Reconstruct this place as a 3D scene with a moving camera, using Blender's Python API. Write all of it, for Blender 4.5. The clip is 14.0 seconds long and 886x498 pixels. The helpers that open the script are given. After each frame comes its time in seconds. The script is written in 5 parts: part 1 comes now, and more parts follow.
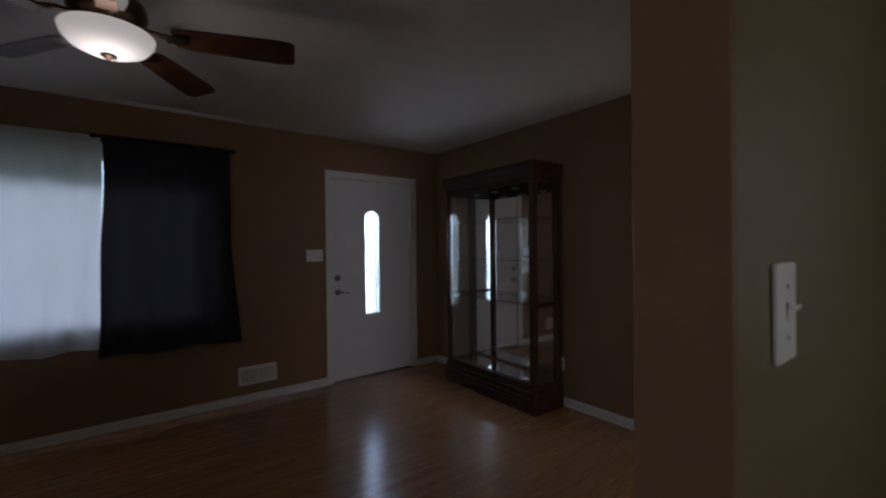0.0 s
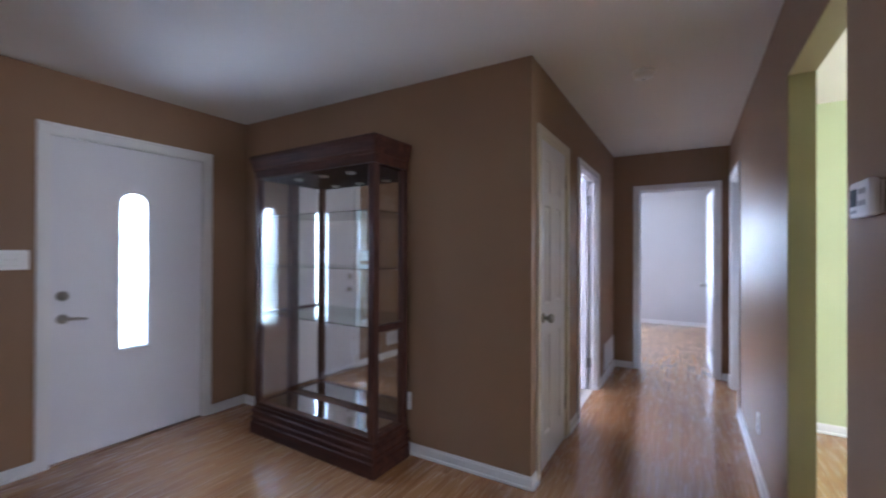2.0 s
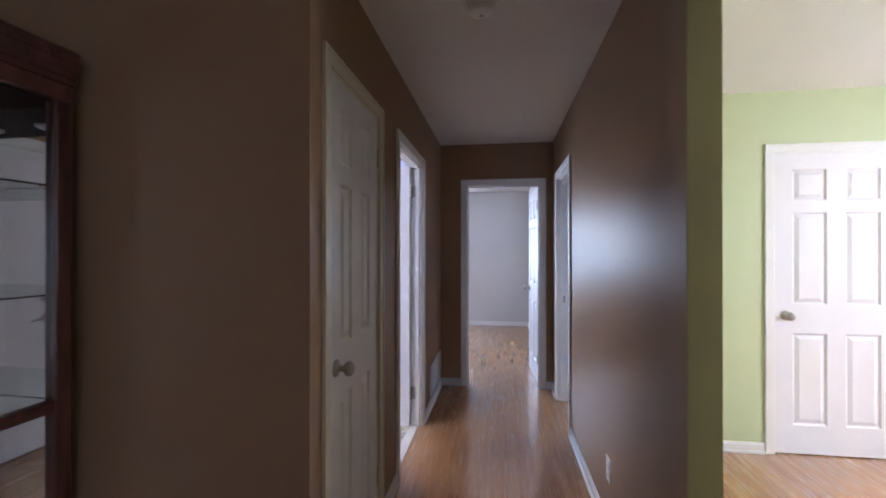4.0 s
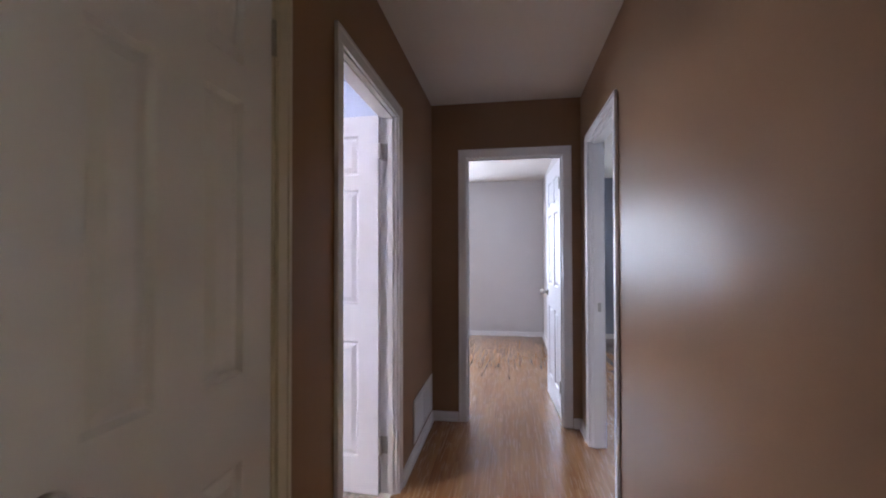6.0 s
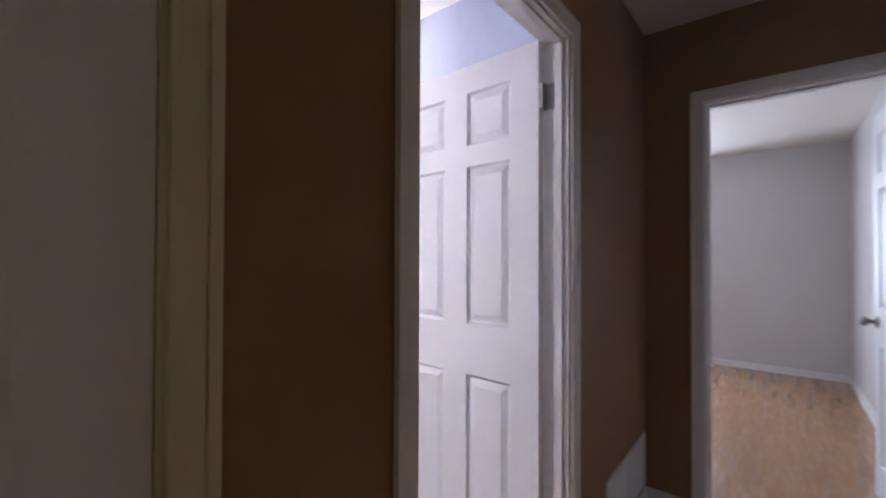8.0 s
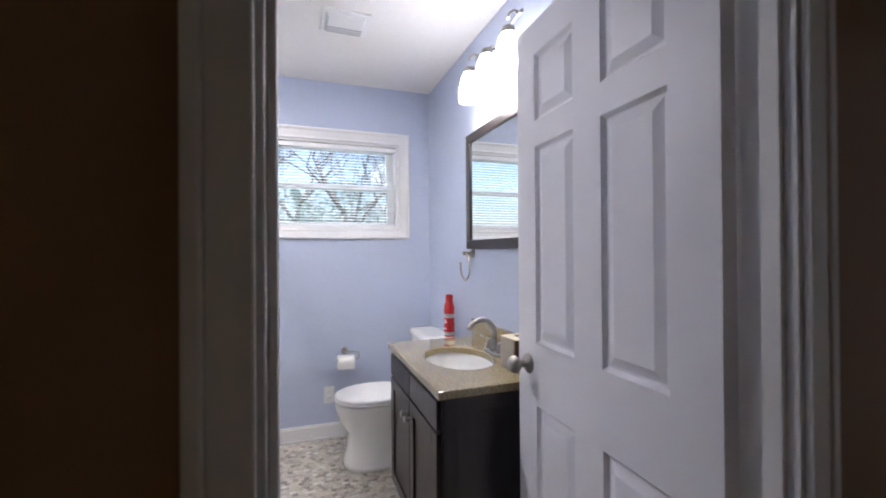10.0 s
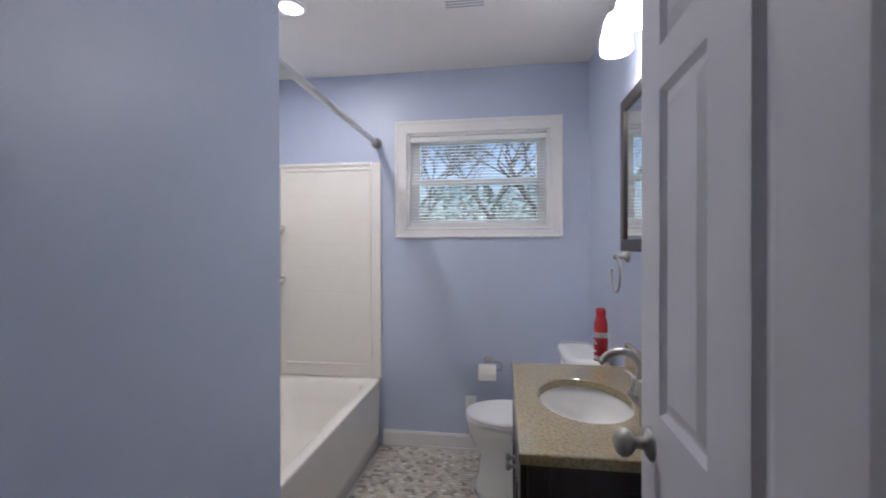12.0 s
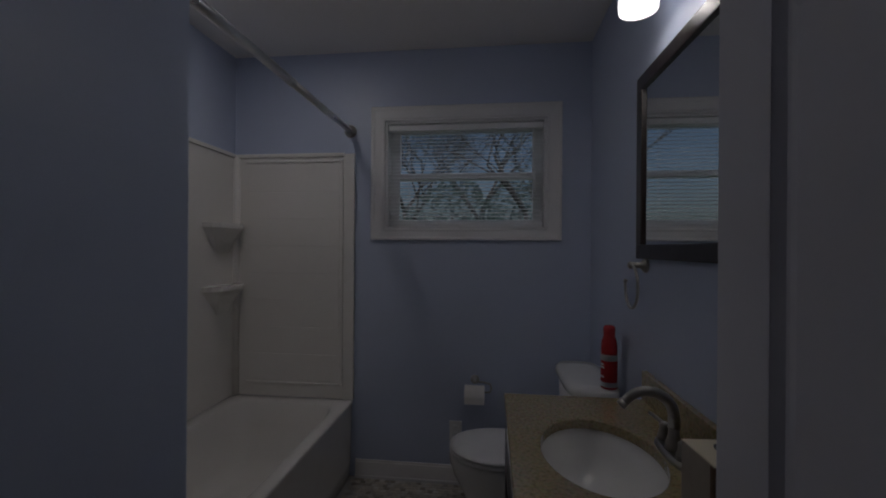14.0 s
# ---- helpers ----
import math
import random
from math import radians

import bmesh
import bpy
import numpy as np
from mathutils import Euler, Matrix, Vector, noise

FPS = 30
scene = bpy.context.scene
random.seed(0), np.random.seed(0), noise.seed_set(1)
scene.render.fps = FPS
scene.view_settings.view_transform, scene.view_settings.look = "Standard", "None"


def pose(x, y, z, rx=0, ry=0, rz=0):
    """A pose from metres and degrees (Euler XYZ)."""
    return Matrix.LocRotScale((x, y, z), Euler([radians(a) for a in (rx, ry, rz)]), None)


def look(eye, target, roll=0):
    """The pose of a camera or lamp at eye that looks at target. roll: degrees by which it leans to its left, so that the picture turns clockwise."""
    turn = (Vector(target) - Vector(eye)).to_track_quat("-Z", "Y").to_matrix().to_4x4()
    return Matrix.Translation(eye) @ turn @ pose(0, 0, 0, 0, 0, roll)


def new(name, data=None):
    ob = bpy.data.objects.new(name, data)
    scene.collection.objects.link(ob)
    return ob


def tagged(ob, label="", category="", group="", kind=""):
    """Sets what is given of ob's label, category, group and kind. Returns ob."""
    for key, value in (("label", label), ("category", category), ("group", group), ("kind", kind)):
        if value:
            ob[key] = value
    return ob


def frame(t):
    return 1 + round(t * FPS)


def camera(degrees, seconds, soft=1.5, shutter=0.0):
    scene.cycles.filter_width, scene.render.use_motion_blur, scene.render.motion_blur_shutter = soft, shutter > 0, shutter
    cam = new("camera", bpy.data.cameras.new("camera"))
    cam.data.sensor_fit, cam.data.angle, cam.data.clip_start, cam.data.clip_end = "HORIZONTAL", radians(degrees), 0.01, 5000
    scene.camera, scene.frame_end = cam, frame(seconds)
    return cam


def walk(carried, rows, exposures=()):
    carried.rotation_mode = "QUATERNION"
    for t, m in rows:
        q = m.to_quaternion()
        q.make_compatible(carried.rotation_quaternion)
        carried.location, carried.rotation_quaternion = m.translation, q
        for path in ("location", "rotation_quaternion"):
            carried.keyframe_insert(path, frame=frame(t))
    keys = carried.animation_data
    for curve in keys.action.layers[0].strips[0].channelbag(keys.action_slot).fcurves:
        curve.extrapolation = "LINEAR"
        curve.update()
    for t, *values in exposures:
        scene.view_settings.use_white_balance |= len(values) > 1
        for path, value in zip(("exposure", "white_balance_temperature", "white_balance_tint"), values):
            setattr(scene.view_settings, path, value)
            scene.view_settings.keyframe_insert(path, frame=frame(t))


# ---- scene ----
cam = camera(93.7, 14.0, soft=1.9, shutter=0.5)
PATH = [
    (0, (-2.928, -1.339, 1.342), (-1.712, 0.249, 1.334), -0.6),
    (0.5, (-2.746, -1.195, 1.34), (-1.455, 0.332, 1.338), -0.0),
    (1, (-2.608, -1.062, 1.344), (-1.217, 0.376, 1.346), -0.2),
    (1.5, (-2.43, -0.9, 1.325), (-0.923, 0.415, 1.328), 0.3),
    (2, (-2.259, -0.761, 1.338), (-0.538, 0.259, 1.346), 0.2),
    (2.3, (-2.127, -0.737, 1.335), (-0.315, 0.109, 1.339), 0.2),
    (2.5, (-1.998, -0.703, 1.343), (-0.135, 0.027, 1.344), 0.1),
    (3, (-1.758, -0.672, 1.361), (0.156, -0.09, 1.368), 0.1),
    (3.5, (-1.494, -0.635, 1.356), (0.455, -0.187, 1.357), 0.1),
    (4, (-1.252, -0.598, 1.37), (0.73, -0.328, 1.376), 0.0),
    (6.3, (-0.05, -0.59, 1.267), (1.921, -0.257, 1.309), -0.2),
    (6.5, (0.068, -0.598, 1.269), (2.026, -0.189, 1.306), -0.1),
    (7, (0.253, -0.629, 1.27), (2.127, 0.069, 1.312), 0.1),
    (7.5, (0.432, -0.599, 1.265), (2.165, 0.399, 1.295), 0.1),
    (8, (0.58, -0.547, 1.279), (2.136, 0.71, 1.304), 0.2),
    (8.2, (0.655, -0.549, 1.293), (2.107, 0.827, 1.289), 0.2),
    (8.5, (0.774, -0.513, 1.295), (2.083, 0.999, 1.294), -0.2),
    (8.6, (0.819, -0.521, 1.295), (2.073, 1.037, 1.3), -0.3),
    (10.8, (1.401, -0.278, 1.307), (1.733, 1.694, 1.3), -0.3),
    (11, (1.464, -0.238, 1.317), (1.688, 1.749, 1.309), -0.3),
    (11.5, (1.568, -0.168, 1.327), (1.518, 1.831, 1.323), -0.2),
    (12, (1.621, -0.116, 1.327), (1.339, 1.864, 1.318), -0.1),
    (12.5, (1.639, -0.034, 1.318), (1.217, 1.921, 1.308), 0.1),
    (13, (1.641, 0.059, 1.324), (1.229, 2.016, 1.319), 0.3),
    (13.5, (1.632, 0.148, 1.332), (1.309, 2.122, 1.328), 0.4),
    (14, (1.609, 0.221, 1.338), (1.382, 2.208, 1.338), 0.4),
]
walk(cam, [(t, look(eye, target, roll)) for t, eye, target, roll in PATH],
     exposures=[
         (0, 1.2, 6120, 19), (0.3, 1.7, 6050, 19), (0.6, 2.37, 5750, 19), (0.9, 2.82, 5650, 19), (1.2, 3.14, 5600, 19), (1.6, 3.42, 5450, 19), (2.5, 3.42, 5500, 19), (3.4, 3.22, 5600, 19), (4, 2.87, 5700, 20),
         (6.3, 2.90, 6200, 23), (7.2, 2.72, 6200, 23), (7.8, 2.40, 6260, 22), (8.3, 2.36, 6300, 22), (9.4, 1.7, 6200, 17), (10.6, 1.2, 6200, 16), (11, 1.1, 6200, 16), (11.6, 0.82, 6200, 16), (12.2, 0.44, 6200, 16),
         (12.6, 0.08, 6200, 16), (13, -0.55, 6200, 16), (13.5, -1.38, 6200, 16), (14, -2.36, 6200, 16)])

# ---- light ----
world = bpy.data.worlds.new("sky")
scene.world = world
world.use_nodes = True
nt = world.node_tree
sky = nt.nodes.new("ShaderNodeTexSky")
sky.sky_type, sky.sun_disc = "NISHITA", False
sky.dust_density, sky.ozone_density = 3.5, 0.8
sky.sun_elevation, sky.sun_rotation = radians(58), radians(205)
nt.links.new(sky.outputs[0], nt.nodes["Background"].inputs[0])
nt.nodes["Background"].inputs[1].default_value = 0.15
sun = new("sun", bpy.data.lights.new("sun", "SUN"))
sun.data.energy, sun.data.angle, sun.data.color = 5.0, radians(3), (1, 0.96, 0.9)
sun.matrix_world = pose(0, 0, 8, 32, 0, -25)


def area(name, m, w, h, watts, color=(1, 1, 1)):
    data = bpy.data.lights.new(name, "AREA")
    data.shape, data.size, data.size_y, data.energy, data.color = "RECTANGLE", w, h, watts, color
    ob = new(name, data)
    ob.matrix_world = m
    return ob


def bulb(name, x, y, z, watts, r, color):
    data = bpy.data.lights.new(name, "POINT")
    data.energy, data.shadow_soft_size, data.color = watts, r, color
    ob = new(name, data)
    ob.location = (x, y, z)
    return ob


DAY = (0.80, 0.90, 1.0)
area("daylight_living", look((-3.15, 2.592, 1.30), (-3.15, 0, 1.30)), 1.5, 1.0, 4.5, DAY)
area("daylight_entrance", look((-0.845, 2.85, 1.2), (-0.845, 0, 0.6)), 0.17, 1.25, 2.3, (0.68, 0.84, 1.0))
# Added lamp behind an unseen dining window, to lift the dark wall end.
area("daylight_dining", look((-5.72, -2.75, 1.48), (-3, -2.4, 1.2)), 1.4, 1.1, 0.85, (0.95, 0.97, 1.0))
area("daylight_bedroom", look((6.50, 1.0, 1.45), (3, 1.0, 1.2)), 1.25, 1.15, 14, (0.74, 0.87, 1.0))
area("daylight_study", look((6.50, -2.85, 1.5), (3, -2.85, 1.2)), 1.0, 1.2, 9, DAY)
area("daylight_bath", look((1.457, 3.25, 2.75), (1.457, 2.60, 1.75)), 1.0, 0.5, 14, DAY)
# Added lamp outside an unseen south window; brightens the kitchen.
area("daylight_kitchen", look((0.2, -4.25, 1.5), (0.2, -1, 1.4)), 1.6, 1.1, 7.4, (0.98, 0.98, 0.98))

# ---- materials ----
def mat(name, base, rough=0.5, metal=0.0, var=0.1, scale=2.5, bump=0.0, bscale=60, rvar=0.08, stretch=(1, 1, 1), coat=0.0, spec=0.5):
    """Paint, plastic, metal or ceramic: two scales of variation in colour and gloss, and a fine relief."""
    m = bpy.data.materials.new(name)
    m.use_nodes = True
    n, l = m.node_tree.nodes, m.node_tree.links
    b = n["Principled BSDF"]
    tc, mp = n.new("ShaderNodeTexCoord"), n.new("ShaderNodeMapping")
    mp.inputs["Scale"].default_value = stretch
    l.new(tc.outputs["Object"], mp.inputs[0])
    big, fine = n.new("ShaderNodeTexNoise"), n.new("ShaderNodeTexNoise")
    big.inputs["Scale"].default_value, big.inputs["Detail"].default_value = scale, 4
    fine.inputs["Scale"].default_value, fine.inputs["Detail"].default_value = bscale, 3
    l.new(mp.outputs[0], big.inputs[0])
    l.new(mp.outputs[0], fine.inputs[0])
    add = n.new("ShaderNodeMath")
    add.operation = "MULTIPLY_ADD"
    add.inputs[1].default_value = 0.35
    l.new(fine.outputs[0], add.inputs[0])
    l.new(big.outputs[0], add.inputs[2])
    ramp = n.new("ShaderNodeMapRange")
    ramp.inputs[1].default_value, ramp.inputs[2].default_value = 0.35, 1.0
    ramp.inputs[3].default_value, ramp.inputs[4].default_value = 1 - var, 1 + var
    l.new(add.outputs[0], ramp.inputs[0])
    mul = n.new("ShaderNodeVectorMath")
    mul.operation = "SCALE"
    mul.inputs[0].default_value = base
    l.new(ramp.outputs[0], mul.inputs["Scale"])
    l.new(mul.outputs[0], b.inputs["Base Color"])
    rr = n.new("ShaderNodeMapRange")
    rr.inputs[3].default_value, rr.inputs[4].default_value = max(0.02, rough - rvar), min(1, rough + rvar)
    l.new(big.outputs[0], rr.inputs[0])
    l.new(rr.outputs[0], b.inputs["Roughness"])
    b.inputs["Metallic"].default_value = metal
    b.inputs["Coat Weight"].default_value = coat
    b.inputs["Coat Roughness"].default_value = 0.1
    b.inputs["Specular IOR Level"].default_value = spec
    if bump:
        bp = n.new("ShaderNodeBump")
        bp.inputs["Strength"].default_value, bp.inputs["Distance"].default_value = bump, 0.004
        l.new(fine.outputs[0], bp.inputs["Height"])
        l.new(bp.outputs[0], b.inputs["Normal"])
    return m


def wood(name, dark, light, rough=0.3, along=(0.6, 14, 14), pieces=0.0, coat=0.0, bump=0.15):
    """Grained wood, with each piece of a shade of its own."""
    m = bpy.data.materials.new(name)
    m.use_nodes = True
    n, l = m.node_tree.nodes, m.node_tree.links
    b = n["Principled BSDF"]
    tc, mp, info, geo = (n.new(k) for k in ("ShaderNodeTexCoord", "ShaderNodeMapping", "ShaderNodeObjectInfo", "ShaderNodeNewGeometry"))
    mp.inputs["Scale"].default_value = along
    add = n.new("ShaderNodeMath")
    add.operation = "ADD"
    l.new(info.outputs["Random"], add.inputs[0])
    l.new(geo.outputs["Random Per Island"], add.inputs[1])
    shift = n.new("ShaderNodeVectorMath")
    shift.operation = "MULTIPLY_ADD"
    shift.inputs[1].default_value = (7.3, 3.1, 1.7)
    l.new(add.outputs[0], shift.inputs[0])
    l.new(geo.outputs["Position"], shift.inputs[2])
    l.new(shift.outputs[0], mp.inputs[0])
    g1, g2 = n.new("ShaderNodeTexNoise"), n.new("ShaderNodeTexNoise")
    g1.inputs["Scale"].default_value, g1.inputs["Detail"].default_value, g1.inputs["Distortion"].default_value = 2.2, 3.5, 0.5
    g2.inputs["Scale"].default_value, g2.inputs["Detail"].default_value = 9, 6
    l.new(mp.outputs[0], g1.inputs[0])
    l.new(mp.outputs[0], g2.inputs[0])
    mixn = n.new("ShaderNodeMath")
    mixn.operation = "MULTIPLY_ADD"
    mixn.inputs[1].default_value = 0.35
    l.new(g2.outputs[0], mixn.inputs[0])
    l.new(g1.outputs[0], mixn.inputs[2])
    fr = n.new("ShaderNodeMath")
    fr.operation = "FRACT"
    l.new(add.outputs[0], fr.inputs[0])
    tot = n.new("ShaderNodeMath")
    tot.operation = "MULTIPLY_ADD"
    tot.inputs[1].default_value = pieces
    l.new(fr.outputs[0], tot.inputs[0])
    l.new(mixn.outputs[0], tot.inputs[2])
    ramp = n.new("ShaderNodeValToRGB")
    ramp.color_ramp.elements[0].position, ramp.color_ramp.elements[0].color = 0.45, (*dark, 1)
    ramp.color_ramp.elements[1].position, ramp.color_ramp.elements[1].color = 0.95 + pieces * 0.6, (*light, 1)
    l.new(tot.outputs[0], ramp.inputs[0])
    l.new(ramp.outputs[0], b.inputs["Base Color"])
    rr = n.new("ShaderNodeMapRange")
    rr.inputs[3].default_value, rr.inputs[4].default_value = rough - 0.06, rough + 0.1
    l.new(g2.outputs[0], rr.inputs[0])
    l.new(rr.outputs[0], b.inputs["Roughness"])
    b.inputs["Coat Weight"].default_value, b.inputs["Coat Roughness"].default_value = coat, 0.12
    bp = n.new("ShaderNodeBump")
    bp.inputs["Strength"].default_value, bp.inputs["Distance"].default_value = bump, 0.002
    l.new(g2.outputs[0], bp.inputs["Height"])
    l.new(bp.outputs[0], b.inputs["Normal"])
    return m


def glass(name, tint=(1, 1, 1), rough=0.0, bump=0.0):
    m = bpy.data.materials.new(name)
    m.use_nodes = True
    b = m.node_tree.nodes["Principled BSDF"]
    b.inputs["Base Color"].default_value = (*tint, 1)
    b.inputs["Transmission Weight"].default_value, b.inputs["Roughness"].default_value, b.inputs["IOR"].default_value = 1, rough, 1.45
    if bump:
        n, l = m.node_tree.nodes, m.node_tree.links
        tex, bp = n.new("ShaderNodeTexVoronoi"), n.new("ShaderNodeBump")
        tex.inputs["Scale"].default_value = 45
        bp.inputs["Strength"].default_value, bp.inputs["Distance"].default_value = bump, 0.01
        l.new(tex.outputs[0], bp.inputs["Height"])
        l.new(bp.outputs[0], b.inputs["Normal"])
    return m


def glow(name, color, strength):
    m = bpy.data.materials.new(name)
    m.use_nodes = True
    b = m.node_tree.nodes["Principled BSDF"]
    b.inputs["Base Color"].default_value = (0.9, 0.9, 0.88, 1)
    b.inputs["Emission Color"].default_value, b.inputs["Emission Strength"].default_value = (*color, 1), strength
    return m


BROWN = mat("brown_wall_paint", (0.305, 0.194, 0.120), 0.34, var=0.06, scale=1.3, bump=0.08, bscale=180, spec=0.048)
GREEN = mat("green_wall_paint", (0.55, 0.61, 0.38), 0.45, var=0.04, scale=1.5, bump=0.06, bscale=180)
BLUE = mat("blue_wall_paint", (0.49, 0.545, 0.685), 0.40, var=0.04, scale=1.5, bump=0.06, bscale=180)
GREY = mat("grey_wall_paint", (0.60, 0.58, 0.58), 0.5, var=0.04, scale=1.5, bump=0.12, bscale=180)
SLATE = mat("slate_wall_paint", (0.30, 0.33, 0.42), 0.5, var=0.04, scale=1.5, bump=0.12, bscale=180)
CEILB = mat("bath_ceiling_paint", (0.83, 0.81, 0.79), 0.7, var=0.04, scale=0.8, bump=0.15, bscale=90)
CEIL = mat("ceiling_paint", (0.72, 0.69, 0.65), 0.75, var=0.05, scale=0.8, bump=0.25, bscale=90)
WHITE = mat("white_trim_paint", (0.78, 0.77, 0.77), 0.48, var=0.03, scale=4, bump=0.012, bscale=90, rvar=0.04)
DOORW = mat("white_door_paint", (0.76, 0.75, 0.79), 0.46, var=0.03, scale=3, bump=0.015, bscale=90, rvar=0.04)
OAK = wood("oak_floor", (0.255, 0.118, 0.050), (0.445, 0.240, 0.108), 0.24, pieces=0.20, coat=0.7, bump=0.012)
OAK.node_tree.nodes["Principled BSDF"].inputs["Coat Roughness"].default_value = 0.17
SUB = mat("floor_joint", (0.16, 0.08, 0.038), 0.6)
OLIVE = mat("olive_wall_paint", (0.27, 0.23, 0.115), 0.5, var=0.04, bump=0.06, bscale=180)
CREAMP = mat("cream_trim_paint", (0.66, 0.60, 0.49), 0.45, var=0.03, scale=4, rvar=0.04)
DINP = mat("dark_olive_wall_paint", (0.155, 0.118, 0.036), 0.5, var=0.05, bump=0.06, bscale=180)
EXT = mat("outside_siding", (0.55, 0.53, 0.5), 0.7, bump=0.3, bscale=30)
METAL = mat("brushed_nickel", (0.40, 0.38, 0.35), 0.33, 1.0, var=0.06, scale=9, bscale=200)
CHROME = mat("chrome", (0.75, 0.75, 0.76), 0.12, 1.0, var=0.04, scale=9)
CHERRY = wood("dark_cherry", (0.030, 0.010, 0.007), (0.10, 0.036, 0.022), 0.33, along=(10, 10, 0.8), coat=0.12)
CHERRYH = wood("dark_cherry_level", (0.030, 0.010, 0.007), (0.10, 0.036, 0.022), 0.42, along=(10, 0.8, 10), coat=0.04)
for stained, level in ((CHERRY, 0.3), (CHERRYH, 0.2)):
    stained.node_tree.nodes["Principled BSDF"].inputs["Specular IOR Level"].default_value = level
    stained.node_tree.nodes["Principled BSDF"].inputs["Coat Weight"].default_value = 0.02
ROD = mat("satin_steel", (0.72, 0.71, 0.70), 0.30, 1.0, var=0.05, scale=9)
PANE = glass("clear_glass")
PANE.node_tree.nodes["Principled BSDF"].inputs["IOR"].default_value = 1.52
WPANE = glass("window_glass", (0.92, 0.985, 1.0))
MIRROR = mat("mirror_silver", (0.86, 0.88, 0.87), 0.03, 1.0, var=0.01, rvar=0.01)
BLACKP = mat("dark_plastic", (0.02, 0.02, 0.022), 0.45)


# ---- mesh helpers ----
def box(bm, x0, y0, z0, x1, y1, z1, bev=0.0):
    """A box, its edges bevelled by bev metres."""
    tmp = bmesh.new() if bev else bm
    vs = [tmp.verts.new((x, y, z)) for x in (min(x0, x1), max(x0, x1)) for y in (min(y0, y1), max(y0, y1)) for z in (min(z0, z1), max(z0, z1))]
    for f in ((0, 1, 3, 2), (4, 6, 7, 5), (0, 4, 5, 1), (2, 3, 7, 6), (0, 2, 6, 4), (1, 5, 7, 3)):
        tmp.faces.new([vs[i] for i in f])
    if bev:
        bmesh.ops.bevel(tmp, geom=tmp.edges[:], offset=bev, segments=2, affect="EDGES", profile=0.6)
        merge(bm, tmp)
    return bm


def merge(bm, other, m=None):
    """Moves the faces of another bmesh into bm."""
    if m is not None:
        other.transform(m)
    back = {}
    for v in other.verts:
        back[v] = bm.verts.new(v.co)
    for f in other.faces:
        g = bm.faces.new([back[v] for v in f.verts])
        g.smooth = f.smooth
    other.free()
    return bm


def loft(bm, rings, close=True, cap0=True, cap1=True, smooth=True):
    """Skins a list of rings of points, each with as many points."""
    rows = [[bm.verts.new(p) for p in r] for r in rings]
    k = len(rows[0])
    for a, b in zip(rows, rows[1:]):
        for i in range(k if close else k - 1):
            f = bm.faces.new((a[i], a[(i + 1) % k], b[(i + 1) % k], b[i]))
            f.smooth = smooth
    if cap0:
        bm.faces.new(rows[0][::-1])
    if cap1:
        bm.faces.new(rows[-1])
    return bm


def lathe(bm, profile, m=None, seg=24, cap=True):
    """Turns a profile of (radius, height) round z, then places it by m."""
    tmp = bmesh.new()
    loft(tmp, [[(max(r, 1e-4) * math.cos(2 * math.pi * i / seg), max(r, 1e-4) * math.sin(2 * math.pi * i / seg), z) for i in range(seg)] for r, z in profile], cap0=cap, cap1=cap)
    return merge(bm, tmp, m)


def tube(bm, pts, r, seg=12, r1=None):
    """A round bar along points, tapering from r to r1."""
    pts = [Vector(p) for p in pts]
    rings = []
    side = None
    for i, p in enumerate(pts):
        d = (pts[min(i + 1, len(pts) - 1)] - pts[max(i - 1, 0)]).normalized()
        side = d.orthogonal() if side is None else side - d * side.dot(d)
        side.normalize()
        up = d.cross(side)
        rad = r if r1 is None else r + (r1 - r) * i / (len(pts) - 1)
        rings.append([p + (side * math.cos(2 * math.pi * k / seg) + up * math.sin(2 * math.pi * k / seg)) * rad for k in range(seg)])
    return loft(bm, rings)


def oval(cx, cy, z, rx, ry, k=32, e=2.0):
    """A ring of k points on a rounded shape in the level plane; e over 2 squares it."""
    out = []
    for i in range(k):
        a = 2 * math.pi * i / k
        c, s = math.cos(a), math.sin(a)
        out.append((cx + rx * math.copysign(abs(c) ** (2 / e), c), cy + ry * math.copysign(abs(s) ** (2 / e), s), z))
    return out


def finish(name, bm, material):
    bmesh.ops.recalc_face_normals(bm, faces=bm.faces[:])
    me = bpy.data.meshes.new(name)
    bm.to_mesh(me)
    bm.free()
    me.materials.append(material)
    return me


def part(name, bm, material, parent, label=""):
    """One mesh object under a thing or a part."""
    ob = new(name, finish(name, bm, material))
    ob.parent = parent
    if label:
        tagged(ob, label)
    return ob


def solid(name, bm, material, label="", category="", group="", kind=""):
    return tagged(new(name, finish(name, bm, material)), label, category, group, kind)


def thing(name, label, category, group="", kind="", m=None):
    ob = tagged(new(name), label, category, group, kind)
    ob.empty_display_size = 0.1
    if m is not None:
        ob.matrix_world = m
    return ob


# ---- shell ----
H = 2.44
HB = 2.49


